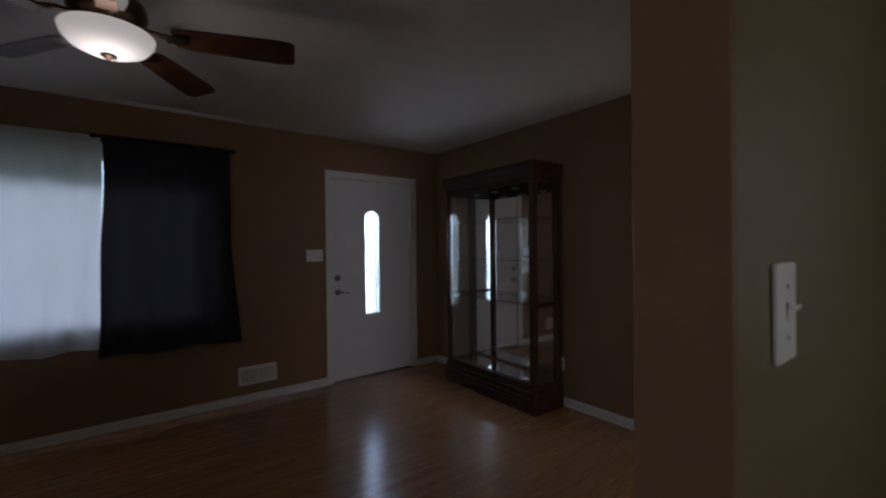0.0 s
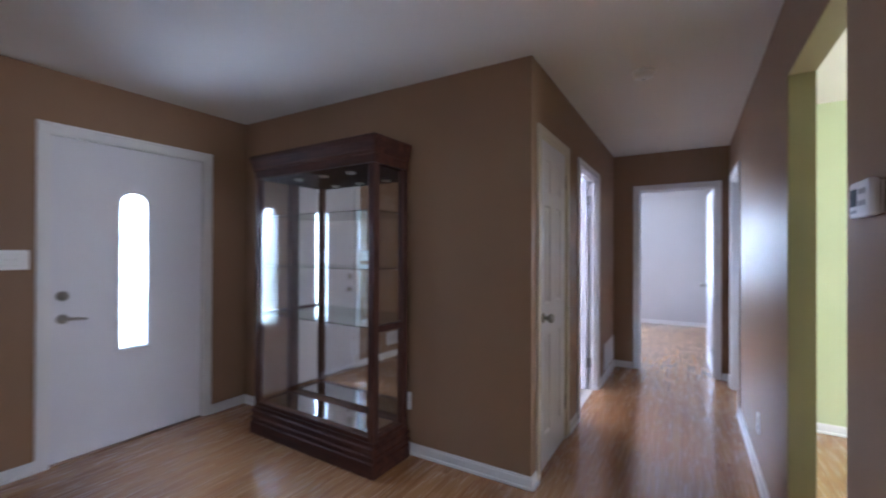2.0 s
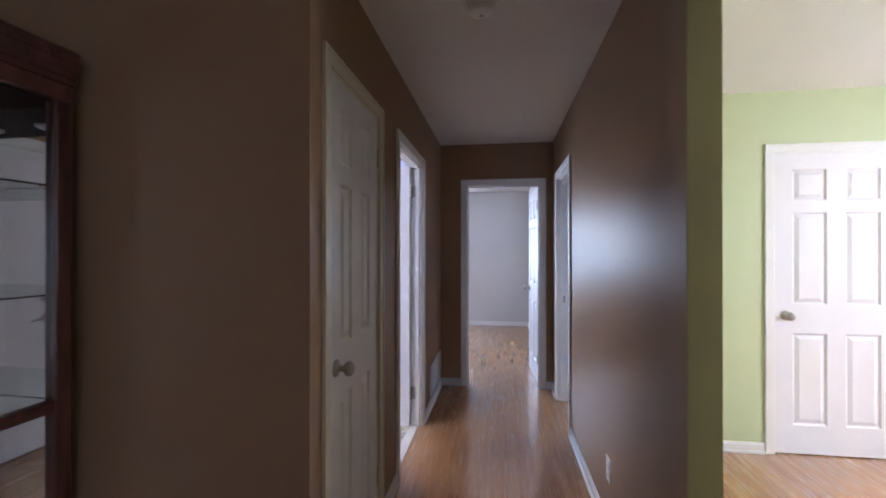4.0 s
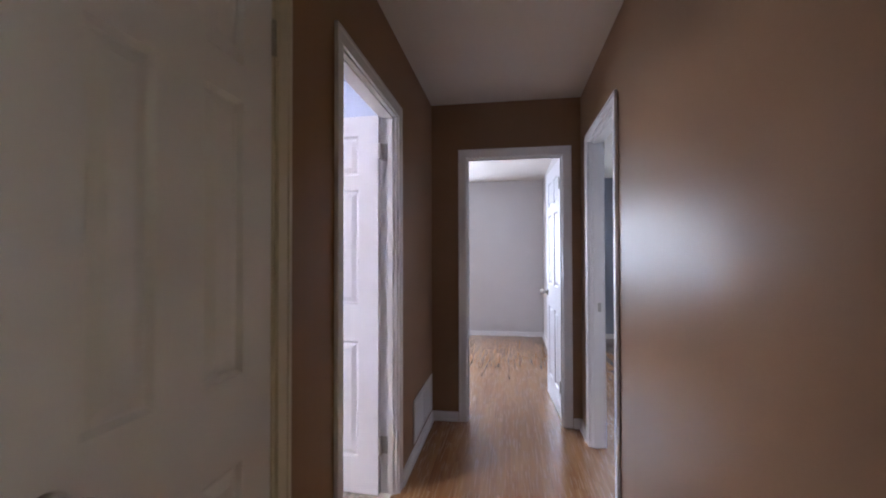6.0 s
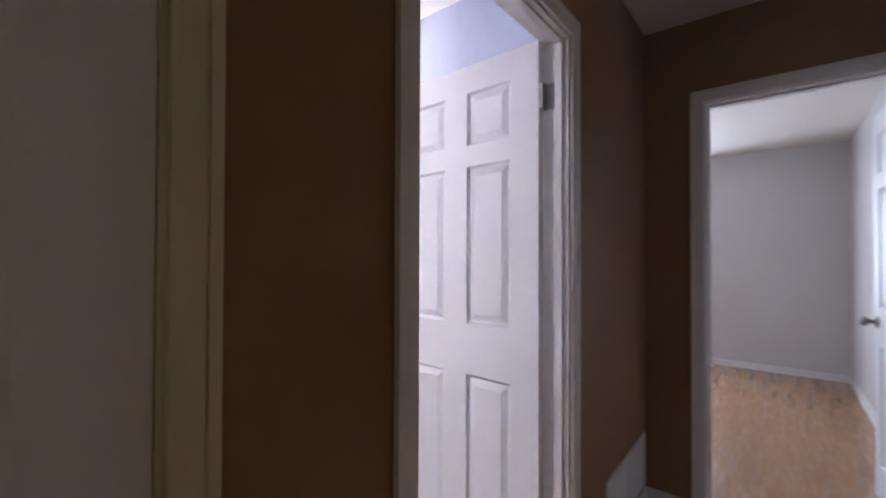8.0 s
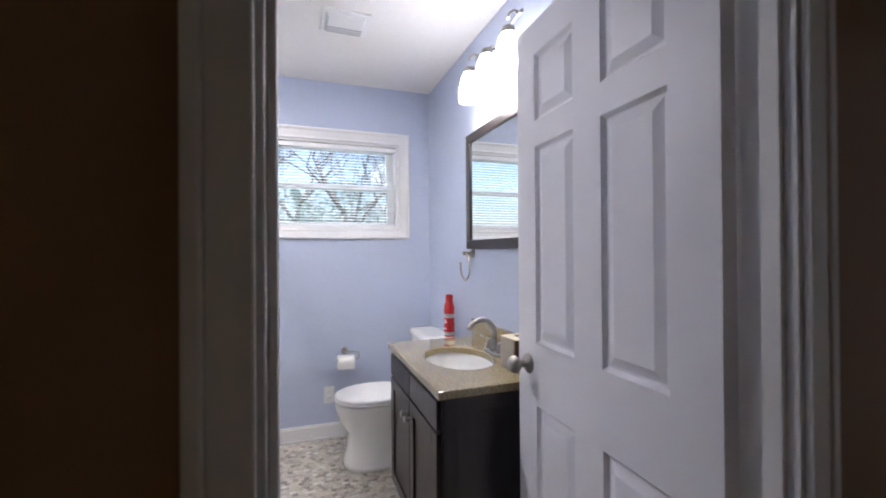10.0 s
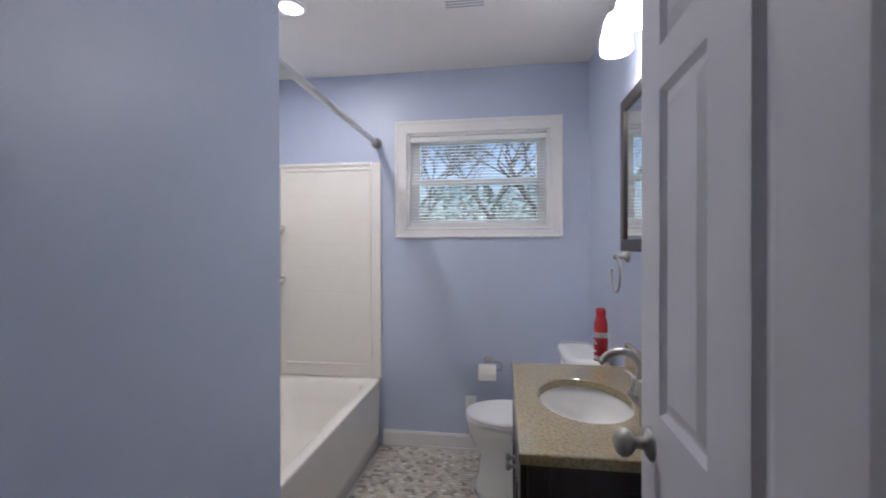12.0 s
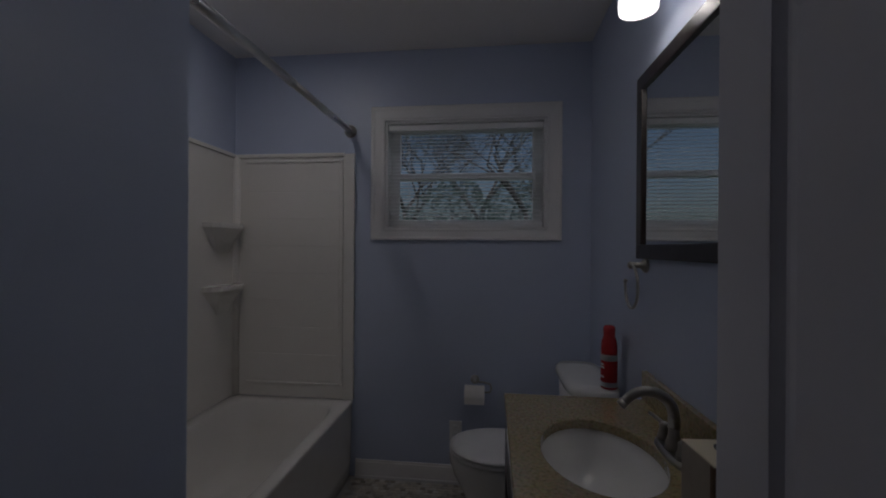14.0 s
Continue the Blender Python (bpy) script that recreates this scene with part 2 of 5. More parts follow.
def wall(name, axis, a0, a1, d0, d1, material, openings=(), label="", z1=H):
    """A wall along x or y from a0 to a1, d0 to d1 thick, with openings (from, to, bottom, top)."""
    bm = bmesh.new()
    cuts = sorted({a0, a1, *(v for o in openings for v in o[:2] if a0 < v < a1)})
    for u, v in zip(cuts, cuts[1:]):
        gaps = sorted((o[2], o[3]) for o in openings if o[0] < (u + v) / 2 < o[1])
        z = 0.0
        for lo, hi in gaps + [(z1, z1)]:
            if lo - z > 0.001:
                if axis == "x":
                    box(bm, u, d0, z, v, d1, lo)
                else:
                    box(bm, d0, u, z, d1, v, lo)
            z = hi
    bmesh.ops.remove_doubles(bm, verts=bm.verts[:], dist=0.0005)
    return solid(name, bm, material, label, "wall", kind="structure")


FRONT = (-1.31, -0.36, 0.0, 2.06)
LIVW = (-3.95, -2.35, 0.78, 2.06)
CLOSET = (0.14, 0.757, 0.0, 2.03)
BATH = (1.166, 1.945, 0.0, 2.03)
END = (-1.0, -0.262, 0.0, 2.03)
SIDE = (1.95, 2.66, 0.0, 2.03)
KIT = (-0.77, 0.0, 0.0, 2.09)
DIN = (-4.3, -2.515, 0.0, 2.09)
GDOOR = (-3.20, -2.42, 0.0, 2.03)
BWIN = (1.0, 1.915, 1.455, 2.075)
EWIN = (0.35, 1.65, 0.85, 2.05)
SWIN = (-3.35, -2.36, 0.9, 2.15)
ADDED_DWIN = (-3.5, -2.0, 0.9, 2.05)
ADDED_KWIN = (-0.6, 1.0, 1.0, 2.05)

wall("wall_living_north", "x", -5.6, 0.05, 2.60, 2.68, BROWN, (FRONT, LIVW), "brown painted living room wall with entrance and window")
wall("wall_north_outside", "x", -5.7, 6.55, 2.68, 2.76, EXT, (FRONT, LIVW, BWIN), "outer siding of the house")
wall("wall_living_east", "y", 0.0, 2.60, 0.0, 0.05, BROWN, (), "brown painted wall behind the display cabinet")
wall("wall_living_west", "y", -1.165, 2.60, -5.66, -5.6, BROWN, (), "brown painted living room wall")
wall("wall_hall_north", "x", 0.05, 2.95, 0.0, 0.045, BROWN, (CLOSET, BATH), "brown painted hallway wall with closet and bathroom doors")
wall("wall_hall_end", "y", -1.12, 0.045, 2.95, 3.01, BROWN, (END,), "brown painted wall at the hallway end")
wall("wall_hall_south", "x", -5.6, 2.95, -1.165, -1.12, BROWN, (KIT, DIN, SIDE), "satin brown painted hallway wall")
wall("wall_kitchen_north", "x", 0.0, 1.82, -1.21, -1.165, GREEN, (), "light green painted kitchen wall")
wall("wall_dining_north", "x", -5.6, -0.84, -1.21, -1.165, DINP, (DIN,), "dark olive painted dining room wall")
wall("wall_kitchen_east", "y", -4.2, -1.21, 1.82, 1.88, GREEN, (GDOOR,), "light green painted kitchen wall with white door")
wall("wall_kitchen_west", "y", -4.2, -1.21, -0.805, -0.775, GREEN, ((-4.0, -2.6, 0.0, 2.09),), "light green painted kitchen wall")
wall("wall_dining_east", "y", -4.2, -1.21, -0.84, -0.805, BROWN, ((-4.0, -2.6, 0.0, 2.09),), "brown painted dining room wall")
wall("wall_dining_west", "y", -4.2, -1.165, -5.66, -5.6, BROWN, (ADDED_DWIN,), "brown painted dining room wall with added window")
wall("wall_south", "x", -5.66, 6.4, -4.26, -4.2, GREEN, (ADDED_KWIN,), "light green painted outer wall")
wall("wall_south_outside", "x", -5.7, 6.55, -4.34, -4.26, EXT, (ADDED_KWIN,), "outer siding of the house")
wall("wall_study_west", "y", -4.2, -1.21, 1.88, 1.94, SLATE, (GDOOR,), "slate blue painted room wall")
wall("wall_study_north", "x", 1.82, 6.4, -1.21, -1.165, SLATE, (SIDE,), "slate blue painted room wall")
wall("wall_bedroom_south", "x", 2.95, 6.4, -1.165, -1.12, GREY, (), "light grey painted bedroom wall")
wall("wall_bedroom_west", "y", -1.12, 2.60, 3.01, 3.07, GREY, (END,), "light grey painted bedroom wall")
wall("wall_bedroom_north", "x", 3.07, 6.4, 2.60, 2.68, GREY, (), "light grey painted bedroom wall")
wall("wall_bedroom_east", "y", -1.18, 2.68, 6.4, 6.46, GREY, (EWIN,), "light grey painted bedroom wall with window")
wall("wall_study_east", "y", -4.26, -1.18, 6.4, 6.46, SLATE, (SWIN,), "slate blue painted room wall with window")
wall("wall_east_outside", "y", -4.26, 2.68, 6.46, 6.55, EXT, (EWIN, SWIN), "outer siding of the house")
wall("wall_bath_south", "x", 0.84, 2.16, 0.045, 0.09, BLUE, (BATH,), "pale blue painted bathroom wall with doorway", z1=HB)
wall("wall_bath_closet", "y", 0.09, 1.0, 0.84, 0.961, BLUE, (), "pale blue painted bathroom wall beside the tub", z1=HB)
wall("wall_tub_end", "x", 0.062, 0.961, 1.0, 1.048, BLUE, (), "pale blue painted wall at the tub end", z1=HB)
wall("wall_tub_side", "y", 1.0, 2.59, 0.051, 0.062, BLUE, (), "pale blue painted wall along the tub", z1=HB)
wall("wall_bath_north", "x", 0.05, 2.16, 2.59, 2.68, BLUE, (BWIN,), "pale blue painted bathroom wall with window", z1=HB)
wall("wall_bath_east", "y", 0.045, 2.68, 2.16, 2.25, BLUE, (), "pale blue painted bathroom wall behind the vanity", z1=HB)
cl = bmesh.new()
for ex0, ey0, ex1, ey1 in ((-5.7, -4.34, 6.55, 0.046), (-5.7, 0.046, 0.0505, 2.76), (2.2505, 0.046, 6.55, 2.76), (0.0505, 2.6805, 2.2505, 2.76)):
    box(cl, ex0, ey0, H, ex1, ey1, H + 0.15)
solid("ceiling", cl, CEIL, "off-white painted ceiling", "ceiling", kind="structure")
solid("ceiling_bath", box(bmesh.new(), 0.051, 0.0465, HB, 2.250, 2.680, HB + 0.09), CEILB, "white painted bathroom ceiling", "ceiling", kind="structure")
solid("floor", box(bmesh.new(), -5.7, -4.34, -0.2, 6.55, 2.76, -0.012), SUB, "subfloor under oak strips", "floor", kind="structure")


# ---- doors and trim ----
def casing(name, axis, a0, a1, top, plane, sign, w=0.058, label="white painted door casing", bottom=0.0, material=None):
    """Three boards round an opening, flat inside and thicker at the outer edge."""
    bm = bmesh.new()

    def bar(u0, u1, z0, z1, d):
        lo, hi = sorted((plane, plane + sign * d))
        if axis == "x":
            box(bm, u0, lo, z0, u1, hi, z1, 0.003)
        else:
            box(bm, lo, u0, z0, hi, u1, z1, 0.003)
    g = 0.006
    for s, u in ((-1, a0 + g), (1, a1 - g)):
        bar(*sorted((u, u + s * w * 0.72)), bottom, top - g, 0.012)
        bar(*sorted((u + s * w * 0.72, u + s * w)), bottom, top - g + w, 0.016)
    bar(a0 + g - w * 0.72, a1 - g + w * 0.72, top - g, top - g + w * 0.72, 0.012)
    bar(a0 + g - w * 0.72, a1 - g + w * 0.72, top - g + w * 0.72, top - g + w, 0.016)
    return solid(name, bm, material or WHITE, label, "door casing", kind="structure")


def jamb(name, axis, o, d0, d1, material=WHITE, t=0.014, stop=None, label="white painted door jamb"):
    """The lining of an opening, with a stop bead at depth stop."""
    bm = bmesh.new()

    def b(u0, u1, e0, e1, z0, z1):
        if axis == "x":
            box(bm, u0, e0, z0, u1, e1, z1, 0.002)
        else:
            box(bm, e0, u0, z0, e1, u1, z1, 0.002)
    a0, a1, top = o[0], o[1], o[3]
    b(a0 - 0.002, a0 + t, d0, d1, 0, top - t)
    b(a1 - t, a1 + 0.002, d0, d1, 0, top - t)
    b(a0 - 0.002, a1 + 0.002, d0, d1, top - t, top + 0.002)
    if stop is not None:
        b(a0 + t, a0 + t + 0.01, stop, stop + 0.03, 0, top - t)
        b(a1 - t - 0.01, a1 - t, stop, stop + 0.03, 0, top - t)
        b(a0 + t, a1 - t, stop, stop + 0.03, top - t - 0.01, top - t)
    return solid(name, bm, material, label, "door jamb", kind="structure")


def raised(bm, x0, z0, x1, z1, y0, y1, inset):
    """A panel whose field stands proud and slopes down to its edge."""
    r0 = [(x0, y0, z0), (x1, y0, z0), (x1, y0, z1), (x0, y0, z1)]
    r1 = [(x0 + inset, y1, z0 + inset), (x1 - inset, y1, z0 + inset), (x1 - inset, y1, z1 - inset), (x0 + inset, y1, z1 - inset)]
    return loft(bm, [r0, r1], cap0=False, smooth=False)


def knob(parent, x, z, y, side, material=METAL):
    """A round door knob on a rosette."""
    m = pose(x, y, z, -90 * side, 0, 0)
    k = part("door_knob", lathe(bmesh.new(), [(0.032, 0), (0.032, 0.004), (0.026, 0.009), (0.013, 0.012), (0.011, 0.03), (0.020, 0.037), (0.027, 0.046), (0.028, 0.056), (0.022, 0.066), (0.010, 0.070)], m, 28), material, parent, "brushed nickel round knob")
    return k


def six_panel(name, w, h, m, label, knob_sides=(1, -1), hinge_side=-1, knob_x=None, t=0.035):
    """A moulded six-panel door leaf, hinged at its local origin, reaching along local x."""
    d = thing(name, label, "door", kind="structure", m=m)
    st = 0.112
    pw = (w - 3 * st) / 2
    rows = [(0.19, 0.805), (1.0, 1.615), (1.695, 1.905)]
    bm = bmesh.new()
    xs = [0, st, st + pw, 2 * st + pw, 2 * st + 2 * pw, w]
    zs = [0, *(v for r_ in rows for v in r_), h]
    grid = {(i, k, y): bm.verts.new((x, y, z)) for i, x in enumerate(xs) for k, z in enumerate(zs) for y in (0, -t)}
    for i in range(5):
        for k in range(7):
            if not (i in (1, 3) and k in (1, 3, 5)):
                for y in (0, -t):
                    bm.faces.new((grid[i, k, y], grid[i + 1, k, y], grid[i + 1, k + 1, y], grid[i, k + 1, y]))
    for i in range(5):
        for k in (0, 7):
            bm.faces.new((grid[i, k, 0], grid[i + 1, k, 0], grid[i + 1, k, -t], grid[i, k, -t]))
    for k in range(7):
        for i in (0, 5):
            bm.faces.new((grid[i, k, 0], grid[i, k + 1, 0], grid[i, k + 1, -t], grid[i, k, -t]))
    part("leaf", bm, DOORW, d)
    for x in (st, 2 * st + pw):
        for z0, z1 in rows:
            p = bmesh.new()
            for y0, y1, s in ((-0.010, -0.002, 1), (-t + 0.010, -t + 0.002, -1)):
                # slope from the frame down to a groove, then up to the field
                yo = 0.0 if s == 1 else -t
                ring = lambda i, y: [(x + i, y, z0 + i), (x + pw - i, y, z0 + i), (x + pw - i, y, z1 - i), (x + i, y, z1 - i)]  # noqa: E731
                loft(p, [ring(0, yo - s * 0.0005), ring(0.010, y0 - s * 0.001), ring(0.016, y0 - s * 0.001), ring(0.040, y1)], cap0=False, smooth=False)
            part("panel", p, DOORW, d)
    kx = w - 0.065 if knob_x is None else knob_x
    for s in knob_sides:
        knob(d, kx, 0.925, 0 if s == 1 else -t, s)
    for z in (0.25, h - 0.19):
        hb = bmesh.new()
        y = 0.003 if hinge_side == 1 else -t - 0.003
        lathe(hb, [(0.006, -0.046), (0.0065, -0.045), (0.0065, 0.045), (0.006, 0.046)], pose(-0.004, y, z), 12)
        box(hb, -0.012, -t + 0.004, z - 0.044, 0.0005, -0.004, z + 0.044)
        part("hinge", hb, METAL, d, "worn nickel hinge")
    return d


casing("trim_closet", "x", CLOSET[0], CLOSET[1], 2.03, 0.0, -1, label="cream painted closet door casing", material=CREAMP)
casing("trim_bath_hall", "x", BATH[0], BATH[1], 2.03, 0.0, -1)
casing("trim_bath_inside", "x", BATH[0], BATH[1], 2.03, 0.09, 1)
casing("trim_end_hall", "y", END[0], END[1], 2.03, 2.95, -1)
casing("trim_end_bedroom", "y", END[0], END[1], 2.03, 3.07, 1)
casing("trim_side_hall", "x", SIDE[0], SIDE[1], 2.03, -1.12, 1)
casing("trim_side_study", "x", SIDE[0], SIDE[1], 2.03, -1.21, -1)
casing("trim_front_door", "x", FRONT[0], FRONT[1], 2.06, 2.60, -1, 0.062)
casing("trim_kitchen_door", "y", GDOOR[0], GDOOR[1], 2.03, 1.82, -1)
jamb("jamb_closet", "x", CLOSET, 0.001, 0.044, CREAMP, label="cream painted closet door jamb")
jamb("jamb_bath", "x", BATH, 0.001, 0.089, stop=0.02)
jamb("jamb_end", "y", END, 2.951, 3.069, stop=2.99)
jamb("jamb_side", "x", SIDE, -1.209, -1.121, stop=-1.17)
jamb("jamb_front", "x", FRONT, 2.601, 2.76)
jamb("jamb_kitchen_door", "y", GDOOR, 1.821, 1.939)
jamb("jamb_dining_opening", "x", DIN, -1.2095, -1.1205, BROWN, 0.004, label="brown painted edge of the dining opening")
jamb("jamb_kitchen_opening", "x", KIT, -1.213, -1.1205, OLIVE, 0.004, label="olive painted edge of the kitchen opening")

six_panel("door_closet", CLOSET[1] - CLOSET[0] - 0.032, 2.01, pose(CLOSET[1] - 0.016, 0.004, 0.008, 0, 0, 180), "white six-panel closet door, closed", (1,), 1)
DB = six_panel("door_bath", 0.735, 2.01, pose(1.892, 0.0925, 0.008, 0, 0, 88.0), "white six-panel bathroom door standing open", (1, -1), -1)
for z in (0.258, 1.828):
    hp = box(bmesh.new(), 1.9285, 0.0535, z - 0.045, 1.9308, 0.0885, z + 0.045)
    for sy, sz in ((0.062, -0.03), (0.078, 0.0), (0.062, 0.03)):
        lathe(hp, [(0.0045, 0), (0.004, 0.0012), (0.0, 0.0014)], pose(1.9285, sy, z + sz, 0, -90, 0), 10)
    hp.transform(DB.matrix_world.inverted())
    part("hinge_plate", hp, METAL, DB, "worn nickel hinge plate on the jamb")
six_panel("door_end", 0.70, 2.01, pose(3.072, END[0] + 0.018, 0.008, 0, 0, 3), "white six-panel bedroom door standing open", (1, -1), 1)
six_panel("door_side", 0.67, 2.01, pose(SIDE[0] + 0.054, -1.213, 0.008, 0, 0, -93), "white six-panel door standing open into the room", (1, -1), 1)
six_panel("door_kitchen", GDOOR[1] - GDOOR[0] - 0.032, 2.01, pose(1.828, GDOOR[0] + 0.016, 0.008, 0, 0, 90), "white six-panel kitchen door, closed", (1,), 1)

# ---- more materials ----
STEELW = mat("white_vinyl", (0.82, 0.82, 0.82), 0.4, var=0.02)
PORC = mat("white_porcelain", (0.85, 0.85, 0.84), 0.08, var=0.02, coat=0.5)
ACRYL = mat("white_acrylic", (0.80, 0.775, 0.735), 0.22, var=0.02, bscale=30)
ESPRESSO = wood("espresso_wood", (0.010, 0.007, 0.008), (0.030, 0.020, 0.019), 0.35, along=(8, 8, 0.7), coat=0.15)
SHEER = bpy.data.materials.new("white_sheer_cloth")
BLACKC = bpy.data.materials.new("black_cloth")
SLATM = bpy.data.materials.new("white_vinyl_slat")
for cloth, col, thin in ((SHEER, (0.74, 0.76, 0.78), 0.42), (BLACKC, (0.078, 0.074, 0.084), 0.66), (SLATM, (0.88, 0.88, 0.88), 0.42)):
    cloth.use_nodes = True
    n, l = cloth.node_tree.nodes, cloth.node_tree.links
    d, tr, mx = n["Principled BSDF"], n.new("ShaderNodeBsdfTranslucent"), n.new("ShaderNodeMixShader")
    wv, tc, bp = n.new("ShaderNodeTexNoise"), n.new("ShaderNodeTexCoord"), n.new("ShaderNodeBump")
    wv.inputs["Scale"].default_value = 260
    bp.inputs["Strength"].default_value, bp.inputs["Distance"].default_value = 0.3, 0.001
    l.new(tc.outputs["Object"], wv.inputs[0])
    l.new(wv.outputs[0], bp.inputs["Height"])
    l.new(bp.outputs[0], d.inputs["Normal"])
    d.inputs["Base Color"].default_value, d.inputs["Roughness"].default_value = (*col, 1), 0.9
    tr.inputs["Color"].default_value = (*[min(1, c * 1.1) for c in col], 1)
    mx.inputs[0].default_value = thin
    l.new(d.outputs[0], mx.inputs[1])
    l.new(tr.outputs[0], mx.inputs[2])
    l.new(mx.outputs[0], n["Material Output"].inputs[0])
BLADE = wood("walnut_blade", (0.030, 0.011, 0.006), (0.11, 0.042, 0.020), 0.35, along=(3, 3, 3))
BRONZE = mat("aged_bronze", (0.16, 0.10, 0.07), 0.35, 1.0, var=0.2, scale=12)
BOWLG = glow("lit_opal_glass", (1.0, 0.93, 0.84), 0.15)
SHADEG = glow("lit_frosted_shade", (1.0, 0.97, 0.92), 7.4)
LEDG = glow("lit_downlight_lens", (1.0, 0.97, 0.93), 8.0)
RED = mat("red_printed_can", (0.45, 0.03, 0.035), 0.25, var=0.05)
SILVER = mat("silver_band", (0.55, 0.55, 0.56), 0.3, 0.8)
PAPER = mat("soft_tissue_paper", (0.82, 0.80, 0.77), 0.95, var=0.03, bump=0.3, bscale=120)
CREAM = mat("cream_card", (0.75, 0.68, 0.52), 0.6)
TAUPE = mat("taupe_card", (0.34, 0.30, 0.255), 0.45, var=0.12, scale=14)
LCD = mat("grey_display", (0.10, 0.13, 0.14), 0.2)
KEYG = mat("pale_grey_key", (0.45, 0.46, 0.48), 0.5)
FROST = glass("leaded_door_glass", (0.93, 0.98, 0.97), 0.35, 0.6)
BARK = mat("tree_bark", (0.11, 0.10, 0.095), 0.9, var=0.3, scale=6, bump=0.8, bscale=25)
LEAF = mat("tree_leaf", (0.10, 0.14, 0.13), 0.6, var=0.4, scale=1.5)
n, l = LEAF.node_tree.nodes, LEAF.node_tree.links
tr, mx = n.new("ShaderNodeBsdfTranslucent"), n.new("ShaderNodeMixShader")
tr.inputs["Color"].default_value, mx.inputs[0].default_value = (0.26, 0.36, 0.34, 1), 0.5
l.new(n["Principled BSDF"].outputs[0], mx.inputs[1])
l.new(tr.outputs[0], mx.inputs[2])
l.new(mx.outputs[0], n["Material Output"].inputs[0])
LAWN = mat("lawn", (0.06, 0.10, 0.035), 0.9, var=0.35, scale=0.4, bump=0.6, bscale=20)

GRAN = bpy.data.materials.new("beige_granite")
GRAN.use_nodes = True
n, l = GRAN.node_tree.nodes, GRAN.node_tree.links
tc, v1, v2, r1, mixg = (n.new(k) for k in ("ShaderNodeTexCoord", "ShaderNodeTexVoronoi", "ShaderNodeTexNoise", "ShaderNodeValToRGB", "ShaderNodeMixRGB"))
v1.inputs["Scale"].default_value = 140
v2.inputs["Scale"].default_value, v2.inputs["Detail"].default_value = 105, 7
l.new(tc.outputs["Object"], v1.inputs[0])
l.new(tc.outputs["Object"], v2.inputs[0])
e = r1.color_ramp.elements
e[0].position, e[0].color = 0.30, (0.23, 0.172, 0.082, 1)
e[1].position, e[1].color = 0.72, (0.45, 0.37, 0.215, 1)
mid = e.new(0.46)
mid.color = (0.34, 0.275, 0.145, 1)
l.new(v2.outputs[0], r1.inputs[0])
mixg.blend_type = "MULTIPLY"
mixg.inputs[0].default_value = 0.18
l.new(r1.outputs[0], mixg.inputs[1])
l.new(v1.outputs["Color"], mixg.inputs[2])
l.new(mixg.outputs[0], n["Principled BSDF"].inputs["Base Color"])
n["Principled BSDF"].inputs["Roughness"].default_value = 0.05
n["Principled BSDF"].inputs["Coat Weight"].default_value, n["Principled BSDF"].inputs["Coat Roughness"].default_value, n["Principled BSDF"].inputs["Coat IOR"].default_value = 0.6, 0.02, 1.6

TILE = bpy.data.materials.new("stone_mosaic")
TILE.use_nodes = True
n, l = TILE.node_tree.nodes, TILE.node_tree.links
info, geo, add, fr, ramp, nz = (n.new(k) for k in ("ShaderNodeObjectInfo", "ShaderNodeNewGeometry", "ShaderNodeMath", "ShaderNodeMath", "ShaderNodeValToRGB", "ShaderNodeTexNoise"))
fr.operation = "FRACT"
l.new(info.outputs["Random"], add.inputs[0])
l.new(geo.outputs["Random Per Island"], add.inputs[1])
l.new(add.outputs[0], fr.inputs[0])
e = ramp.color_ramp.elements
e[0].color, e[1].position, e[1].color = (0.24, 0.21, 0.17, 1), 1.0, (0.74, 0.71, 0.65, 1)
for p, c in ((0.3, (0.50, 0.455, 0.39, 1)), (0.55, (0.64, 0.58, 0.49, 1)), (0.75, (0.40, 0.375, 0.34, 1))):
    e.new(p).color = c
nz.inputs["Scale"].default_value = 60
l.new(geo.outputs["Position"], nz.inputs[0])
mm = n.new("ShaderNodeMixRGB")
mm.blend_type, mm.inputs[0].default_value = "OVERLAY", 0.4
l.new(fr.outputs[0], ramp.inputs[0])
l.new(ramp.outputs[0], mm.inputs[1])
l.new(nz.outputs[0], mm.inputs[2])
l.new(mm.outputs[0], n["Principled BSDF"].inputs["Base Color"])
n["Principled BSDF"].inputs["Roughness"].default_value = 0.42
GROUT = mat("pale_grout", (0.55, 0.53, 0.50), 0.85, bump=0.3, bscale=150)


# ---- trim along the floor ----
def skirting(name, axis, a0, a1, plane, sign, h=0.085, label="white painted baseboard"):
    bm = bmesh.new()
    for d0, d1, z0, z1 in ((0, 0.012, 0.001, h - 0.012), (0, 0.008, h - 0.012, h), (0.012, 0.022, 0.001, 0.017)):
        lo, hi = sorted((plane + sign * d0, plane + sign * d1))
        if axis == "x":
            box(bm, a0, lo, z0, a1, hi, z1, 0.002)
        else:
            box(bm, lo, a0, z0, hi, a1, z1, 0.002)
    return solid(name, bm, WHITE, label, "baseboard", kind="structure")


